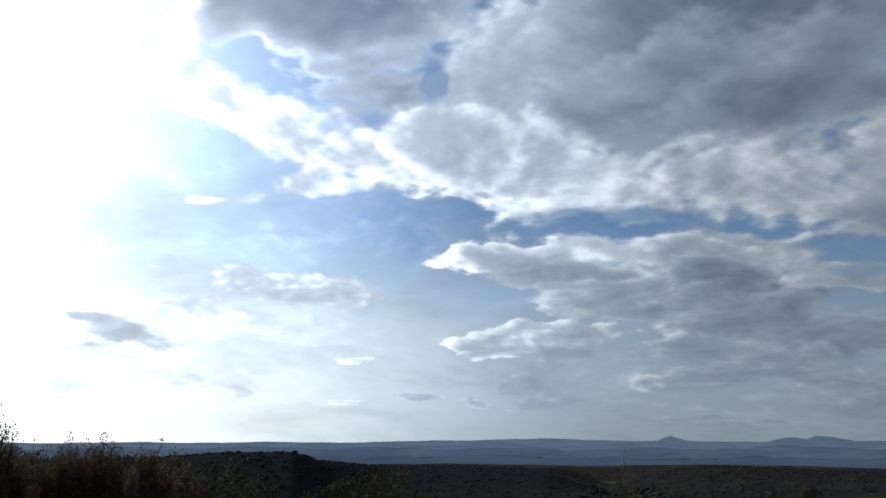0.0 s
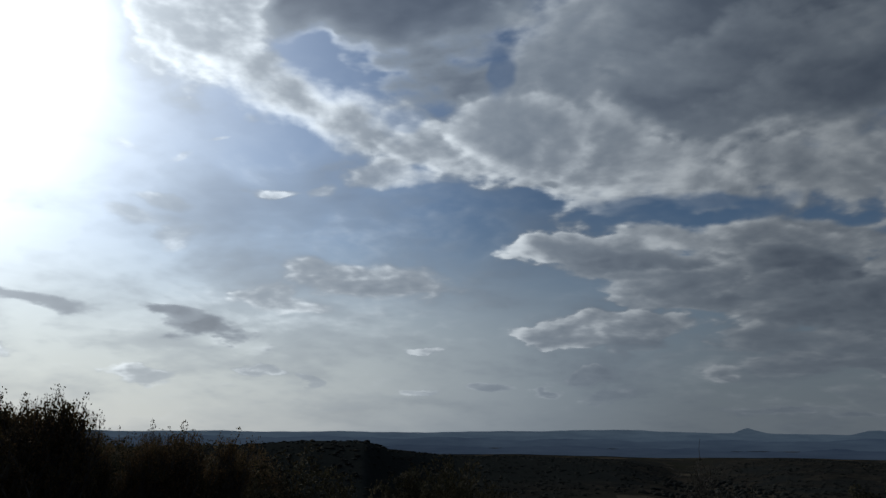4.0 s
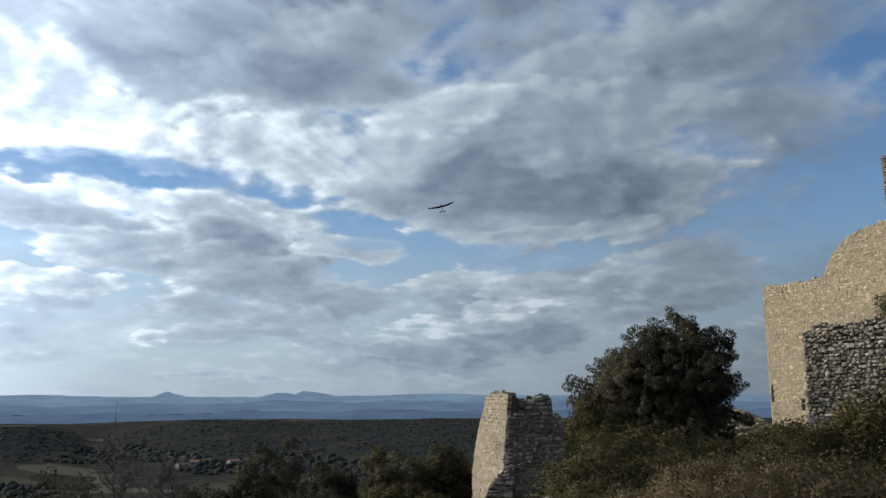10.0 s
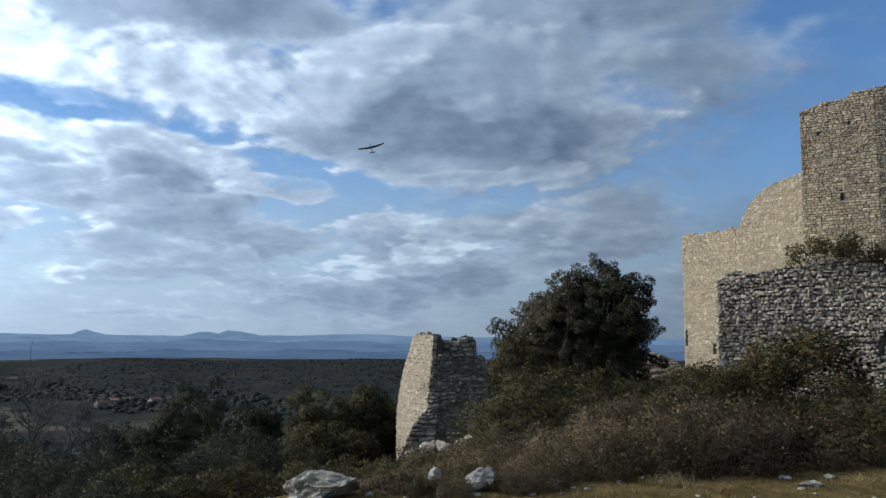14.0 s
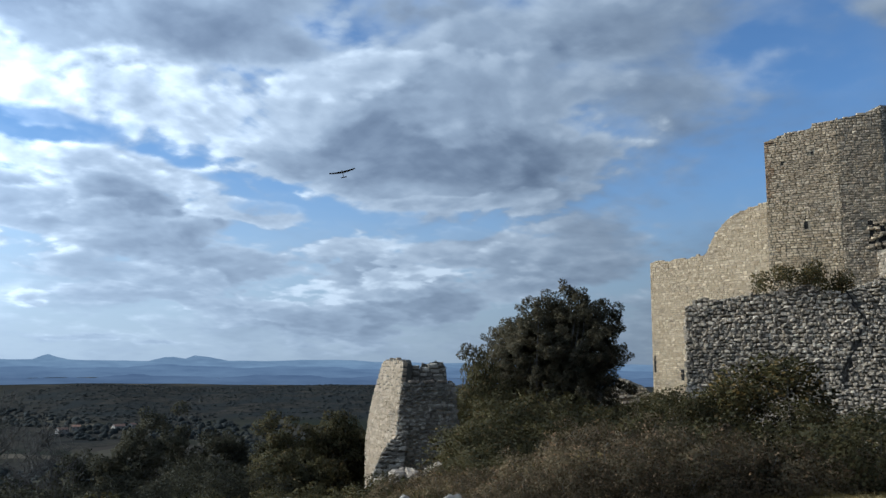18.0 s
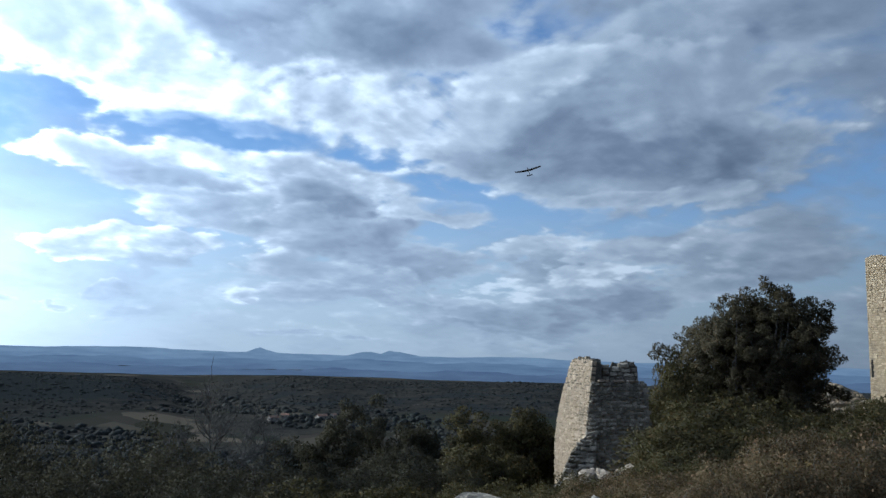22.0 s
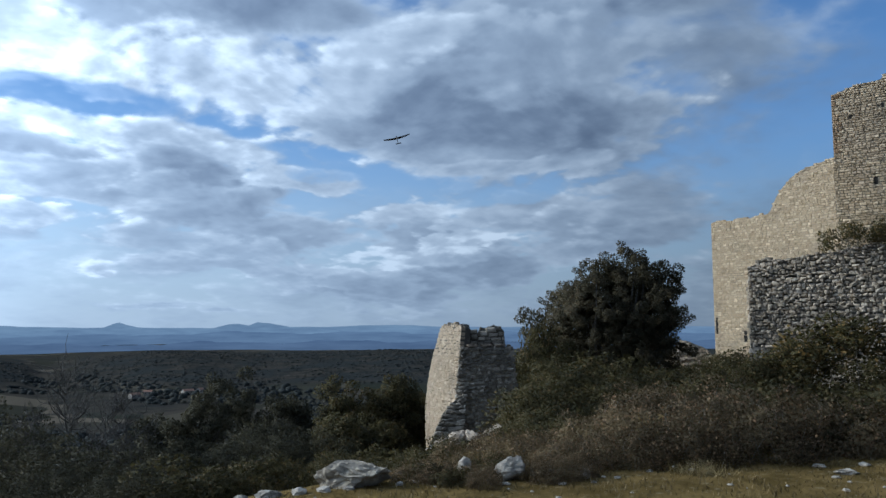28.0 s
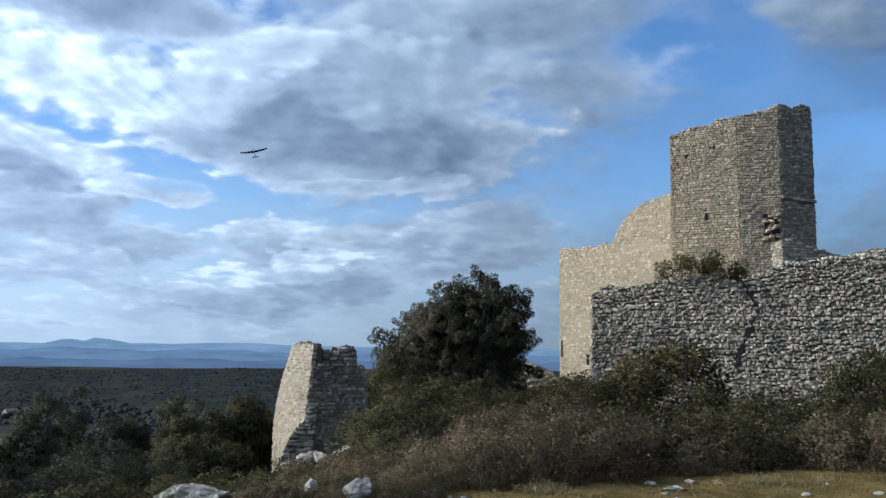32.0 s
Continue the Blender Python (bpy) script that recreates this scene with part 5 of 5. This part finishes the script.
# ---- rocks ----
def rock(name, label, x, y, size, turn, material, lean=(0, 0), seed=0.0, sink=0.25, group="", z=None):
    own = np.random.default_rng(int(seed * 10) + 3)
    bm = bmesh.new()
    for i in range(40):
        d = own.normal(size=3)
        bm.verts.new(Vector(d / np.linalg.norm(d) * own.uniform(0.36, 0.5)))
    bmesh.ops.convex_hull(bm, input=bm.verts)
    bmesh.ops.delete(bm, geom=[v for v in bm.verts if not v.link_faces], context="VERTS")
    bmesh.ops.subdivide_edges(bm, edges=bm.edges[:], cuts=5 if max(size) > 0.3 else 2, use_grid_fill=True)
    for v in bm.verts:
        d = v.co.normalized()
        chip = noise.noise(v.co * 5.0 + Vector((0, seed, seed)))
        crag = abs(noise.noise(v.co * 9.0 + Vector((seed, 0, seed))))
        fine = noise.noise(v.co * 22.0 + Vector((seed, seed, 0)))
        v.co = v.co + d * (0.09 * chip - 0.07 * crag + 0.03 * fine - 0.025 * abs(noise.noise(v.co * 40.0)))
        v.co = Vector((v.co.x * size[0], v.co.y * size[1], v.co.z * size[2]))
    bmesh.ops.transform(bm, matrix=pose(0, 0, 0, lean[0], lean[1], turn), verts=bm.verts)
    low = min(v.co.z for v in bm.verts)
    me = bpy.data.meshes.new(name)
    bm.to_mesh(me)
    bm.free()
    me.materials.append(material)
    ob = new(name, me)
    ob.location = (x, y, (ground_z(x, y) if z is None else z) - low - sink * size[2])
    return tagged(ob, label, "rock", group)


rock("boulder", "large pale limestone boulder with a shaded hollow underneath", 4.95, 7.05, (0.98, 0.6, 0.44), -40, BOULDER, (0, -7), 3.0, 0.25)
for i, (x, y, s) in enumerate(((4.05, 7.2, 0.34), (4.3, 7.05, 0.26), (4.52, 6.95, 0.22), (4.75, 6.85, 0.16), (3.8, 7.3, 0.2), (5.3, 6.72, 0.14), (5.5, 6.7, 0.1))):
    rock("stone", "broken pale limestone lying in the grass", x, y, (s, s * 0.7, s * 0.45), i * 50, ROCK, (0, 0), 5.0 + i, 0.3, "lawn stones")
rock("boulder", "upright white limestone rock among the shrubs", 6.1, 6.6, (0.2, 0.17, 0.28), 10, ROCK, (0, 8), 9.0, 0.15)
rock("boulder", "white pointed limestone rock at the lawn's edge", 6.3, 6.1, (0.4, 0.28, 0.3), -45, ROCK, (0, -28), 11.0, 0.15)
rock("boulder", "rounded buff limestone rock in the grass", 6.98, 5.66, (0.25, 0.19, 0.16), 60, ROCK_WARM, (0, 0), 14.0, 0.15)
for i, (b, d, s) in enumerate(((58.1, 9.75, 0.11), (65.8, 10.6, 0.17), (67.4, 10.25, 0.24), (68.4, 10.9, 0.15), (66.8, 9.9, 0.1), (72.0, 9.4, 0.07), (75.5, 10.4, 0.12), (53.2, 9.0, 0.09), (60.5, 9.0, 0.07), (77.5, 9.9, 0.1), (49.5, 8.6, 0.1), (45.5, 8.5, 0.12), (79.5, 10.8, 0.14))):
    x, y = spot_at(b, d)
    rock("stone", "small flat limestone lying in the grass", x, y, (s * 1.3, s, s * 0.4), i * 77, ROCK, (0, 0), 20.0 + i, 0.25, "lawn stones")
# fallen masonry below the pillar
for i, (x, y, z, s, t) in enumerate(((9.68, 11.06, -0.46, (0.5, 0.3, 0.16), 40), (9.89, 10.87, -0.36, (0.62, 0.34, 0.2), 30), (10.08, 10.7, -0.34, (0.5, 0.34, 0.22), 60), (10.25, 10.54, -0.39, (0.34, 0.26, 0.18), 10), (10.32, 10.47, -0.26, (0.3, 0.24, 0.2), 120), (10.42, 10.37, -0.18, (0.22, 0.18, 0.18), 80), (10.01, 10.77, -0.49, (0.4, 0.26, 0.16), 100), (9.52, 11.2, -0.55, (0.24, 0.2, 0.12), 15))):
    rock("fallen_stone", "pale ochre block fallen from the pillar", x, y, tuple(1.1 * q for q in s), t, FALLEN, (0, -16 if i < 3 else 0), 40.0 + i, 0.45, "fallen stones", z - 0.04)
# the mound of earth and rubble that they lie on
rock("rubble_mound", "low mound of earth and rubble below the pillar", 10.24, 10.97, (2.0, 1.1, 1.3), -43, EARTH, (0, 0), 77.0, 0.5, "", -1.1)
# a heap of old masonry between the oak and the castle
heap = thing_here("wall_stub", "low sunlit stub of a collapsed wall", "ruin")
stub = Face(spot_at(56.29, 33.5), spot_at(61.39, 33.5), spot_at(56.29, 33.7), spot_at(61.39, 33.7), -0.8, 1.4, profile([0.0, 0.4, 0.85, 1.29, 1.74, 2.07, 3.0], [0.12, 0.7, 1.1, 0.93, 0.71, 0.39, -0.31]))
for q in (stub,):
    core("wall_core", q, 0.6, DARK_MORTAR, heap, -1.6, 16)
    joined_stones("masonry", lay(q, 0.1, 0.17, 0.07, 0.9), RUBBLE, TOWER_STONE, heap)


for i in range(26):
    b, d = 56.6 + (i * 0.618 % 1.0) * 6.4, 31.0 + (i * 0.371 % 1.0) * 3.4
    x, y = spot_at(b, d)
    q = 0.16 + 0.3 * (i * 0.233 % 1.0)
    top = 0.75 - 0.22 * (b - 57.5) * 0.4 - 0.28 * (33.6 - d)
    rock("fallen_stone", "pale block fallen from the curtain wall", x, y, (q * 1.3, q, q * 0.7), i * 41, ROCK_WARM, (0, 0), 110.0 + i, 0.3, "fallen stones", max(ground_z(x, y), top - 0.4))


# ---- grass and gravel ----
def lawn():
    count = 26000
    r = rng.uniform(6.5, 17.0, count)
    b = np.radians(rng.uniform(22, 92, count))
    x, y = np.sin(b) * r, np.cos(b) * r
    keep = y < brink(x) - 0.2
    x, y = x[keep], y[keep]
    z = land(x, y)
    a = rng.uniform(0, 2 * math.pi, len(x))
    tuft = 0.5 + 0.5 * np.sin(x * 3.1 + 1.3 * np.sin(y * 2.3)) * np.sin(y * 2.7)
    h = rng.uniform(0.02, 0.05, len(x)) * (0.6 + tuft)
    lean = rng.normal(0, 0.02, (len(x), 2))
    w = 0.006
    p = np.stack([x, y, z - 0.005], -1)
    side = np.stack([np.cos(a), np.sin(a), 0 * a], -1) * w
    tip = p + np.stack([lean[:, 0], lean[:, 1], h], -1)
    v = np.stack([p - side, p + side, tip], 1).reshape(-1, 3)
    f = np.arange(len(v)).reshape(-1, 3)
    tagged(new("grass", mesh_of("grass", v, f, GRASS)), "short olive-brown winter grass", "grass", kind="stuff")
    # taller straw at the feet of the shrubs
    clumps = ((57.8, 9.5, 0.26), (58.6, 9.55, 0.3), (59.2, 9.6, 0.26), (70.2, 10.8, 0.16), (72.6, 11.0, 0.24), (73.3, 11.1, 0.26), (73.9, 11.2, 0.22), (76.6, 11.5, 0.15))
    vs = []
    for bearing, reach, tall in clumps:
        sx, sy = spot_at(bearing, reach)
        for _ in range(150):
            q = np.array([sx + rng.normal(0, 0.09), sy + rng.normal(0, 0.09), 0.0])
            q[2] = ground_z(q[0], q[1]) - 0.01
            t = q + (rng.normal(0, 0.07), rng.normal(0, 0.07), tall * rng.uniform(0.2, 0.7))
            s = rng.normal(0, 0.0022, 3)
            vs += [q - s, q + s, t]
    straw = surface("dry_straw", leaf_colours((0.15, 0.115, 0.045), (0.26, 0.20, 0.085), (0.34, 0.27, 0.13), 0.15), 0.7)
    tagged(new("straw", mesh_of("straw", np.array(vs), np.arange(len(vs)).reshape(-1, 3), straw)), "tufts of tall straw-coloured grass", "grass", kind="stuff")
    # gravel
    pieces, faces = [], []
    cube = np.array([[-1, -1, -1], [1, -1, -1], [1, 1, -1], [-1, 1, -1], [-0.6, -0.6, 1], [0.6, -0.6, 1], [0.6, 0.6, 1], [-0.6, 0.6, 1]], float)
    quads = np.array([[0, 1, 5, 4], [1, 2, 6, 5], [2, 3, 7, 6], [3, 0, 4, 7], [4, 5, 6, 7]])
    for i in range(130):
        rr, bb = rng.uniform(7, 15), rng.uniform(30, 88)
        gx, gy = spot_at(bb, rr)
        if gy > float(brink(gx)) - 0.1:
            continue
        s = rng.uniform(0.008, 0.035) * rng.uniform(0.6, 1.0)
        t = rng.uniform(0, 6.28)
        turn = np.array([[math.cos(t), -math.sin(t), 0], [math.sin(t), math.cos(t), 0], [0, 0, 1]])
        shape = (cube * (s * 1.3, s, s * 0.5) * rng.uniform(0.8, 1.2, (8, 1))) @ turn.T + (gx, gy, ground_z(gx, gy) + s * 0.3)
        faces.append(quads + 8 * len(pieces))
        pieces.append(shape)
    tagged(new("gravel", mesh_of("gravel", np.concatenate(pieces), np.concatenate(faces), ROCK)), "scattered pale limestone chips", "gravel", kind="stuff")


lawn()


# ---- the valley: scrub on the hills, trees and houses ----
def valley_scrub():
    base = np.array([[0, 0, 1], [1, 0, 0.35], [0.31, 0.95, 0.35], [-0.81, 0.59, 0.35], [-0.81, -0.59, 0.35], [0.31, -0.95, 0.35],
                     [0.75, 0.5, -0.5], [-0.28, 0.85, -0.5], [-0.9, 0, -0.5], [-0.28, -0.85, -0.5], [0.75, -0.5, -0.5]])
    tris = np.array([[0, 1, 2], [0, 2, 3], [0, 3, 4], [0, 4, 5], [0, 5, 1], [1, 6, 2], [2, 7, 3], [3, 8, 4], [4, 9, 5], [5, 10, 1], [2, 6, 7], [3, 7, 8], [4, 8, 9], [5, 9, 10], [1, 10, 6]])
    vs, fs = [], []
    count = 26000
    b = rng.uniform(-35, 50, count)
    r = np.concatenate([rng.uniform(330, 700, 3000), rng.uniform(550, 1750, count - 3000)])
    x, y = np.sin(np.radians(b)) * r, np.cos(np.radians(b)) * r
    z = land(x, y)
    wood = bumps(x, y, 60.0, 3.0)
    flat = z < VALLEY + 6
    keep = np.where(flat, wood > 0.15, wood + rng.normal(0, 0.3, count) > -0.7)
    for i in np.nonzero(keep)[0]:
        s = (1.6 + 3.4 * rng.uniform() ** 2.0) if flat[i] else 0.9 + 2.6 * rng.uniform() ** 2.5
        vs.append(base * (s, s, s * (rng.uniform(0.7, 1.1) if flat[i] else rng.uniform(0.3, 0.6))) * rng.uniform(0.75, 1.25, (11, 1)) + (x[i], y[i], z[i] + s * 0.08))
        fs.append(tris + 11 * (len(vs) - 1))
    tagged(new("scrub", mesh_of("scrub", np.concatenate(vs), np.concatenate(fs), HILL_LEAF, True)), "dark scrub oaks scattered over the hills", "scrub", kind="stuff")


valley_scrub()
PLASTER = surface("pale_plaster", plain_noise((0.26, 0.24, 0.21), (0.36, 0.335, 0.30), 0.8), 0.9)
ROOF = surface("clay_roof_tiles", plain_noise((0.20, 0.11, 0.075), (0.32, 0.19, 0.13), 1.5), 0.9)


def house(bearing, reach, length, depth, height, turn):
    x, y = spot_at(bearing, reach)
    ob = empty("farmhouse", x, y, ground_z(x, y), "small pale farmhouse with a tiled roof in the valley", "house", "valley houses")
    ob.rotation_euler = (0, 0, radians(turn))
    l, d, h = length / 2, depth / 2, height
    v = [(-l, -d, -1), (l, -d, -1), (l, d, -1), (-l, d, -1), (-l, -d, h), (l, -d, h), (l, d, h), (-l, d, h), (-l, 0, h + d * 0.5), (l, 0, h + d * 0.5)]
    part("wall", mesh_of("wall", v, [(0, 1, 5, 4), (1, 2, 6, 9, 5), (2, 3, 7, 6), (3, 0, 4, 8, 7)], PLASTER), ob)
    e = 0.5
    v = [(-l - e, -d - e, h - 0.25), (l + e, -d - e, h - 0.25), (l + e, 0, h + d * 0.5 + 0.15), (-l - e, 0, h + d * 0.5 + 0.15), (-l - e, d + e, h - 0.25), (l + e, d + e, h - 0.25)]
    part("roof", mesh_of("roof", v, [(0, 1, 2, 3), (3, 2, 5, 4)], ROOF), ob)
    for k in range(2):
        part("window", box_mesh("window", (-l * 0.5 + k * l, -d - 0.02, h * 0.55), (1.1, 0.1, 1.4), VOID), ob)


for args in ((20.6, 930, 11, 7, 4, 10), (21.4, 950, 8, 6, 4, -25), (23.9, 945, 12, 7, 4, 5), (24.7, 960, 7, 6, 4, 30)):
    house(*args)


# ---- the model glider ----
def glider():
    x, y = spot_at(38.0, 60.0)
    ob = empty("model_glider", x, y, EYE + 60 * math.tan(radians(13.3)), "white model glider in flight, its dark striped wings darkened further as if backlit", "model aircraft")
    ob.rotation_euler = (radians(-24), radians(-13), radians(-44))
    # white foam greyed in its colour for the look against the light
    white = surface("backlit_white_foam", plain_noise((0.30, 0.30, 0.29), (0.38, 0.38, 0.37), 3.0), 0.5)
    dark = surface("stripe_and_silhouette_film", plain_noise((0.03, 0.03, 0.035), (0.06, 0.055, 0.055), 3.0), 0.4)
    v, f = tube([(0, -0.32, 0), (0, -0.26, 0), (0, -0.05, 0.01), (0, 0.2, 0.01), (0, 0.72, 0.03)], [0.012, 0.035, 0.045, 0.026, 0.01], 10)
    part("fuselage", mesh_of("fuselage", v, f, white, True), ob)

    def wing_piece(u0, u1, material):
        vs = []
        for u in (u0, u1):
            chord, z = 0.25 * (1 - 0.45 * abs(u) ** 1.6), 0.05 + 0.10 * abs(u) ** 1.7
            for cx, cz in ((-0.3, 0), (-0.05, 0.1), (0.7, 0), (-0.05, -0.04)):
                vs.append((u, cx * chord, z + cz * chord))
        fs = [(0, 1, 5, 4), (1, 2, 6, 5), (2, 3, 7, 6), (3, 0, 4, 7), (3, 2, 1, 0), (4, 5, 6, 7)]
        return mesh_of("wing_panel", vs, fs, material)

    cuts = [-1.0, -0.86, -0.74, -0.62, -0.48, -0.2, 0.2, 0.48, 0.62, 0.74, 0.86, 1.0]
    for i, (a, b) in enumerate(zip(cuts, cuts[1:])):
        # stripes, and panels between them darkened for the backlit silhouette
        part("wing_panel", wing_piece(a, b, dark if i % 2 == 0 or i not in (3, 7) else white), ob, "dark wing stripe" if i % 2 == 0 else "")
    part("tail_fin", box_mesh("tail_fin", (0, 0.68, 0.13), (0.014, 0.14, 0.2), white), ob)
    part("tailplane", box_mesh("tailplane", (0, 0.68, 0.05), (0.46, 0.11, 0.012), dark), ob)


glider()
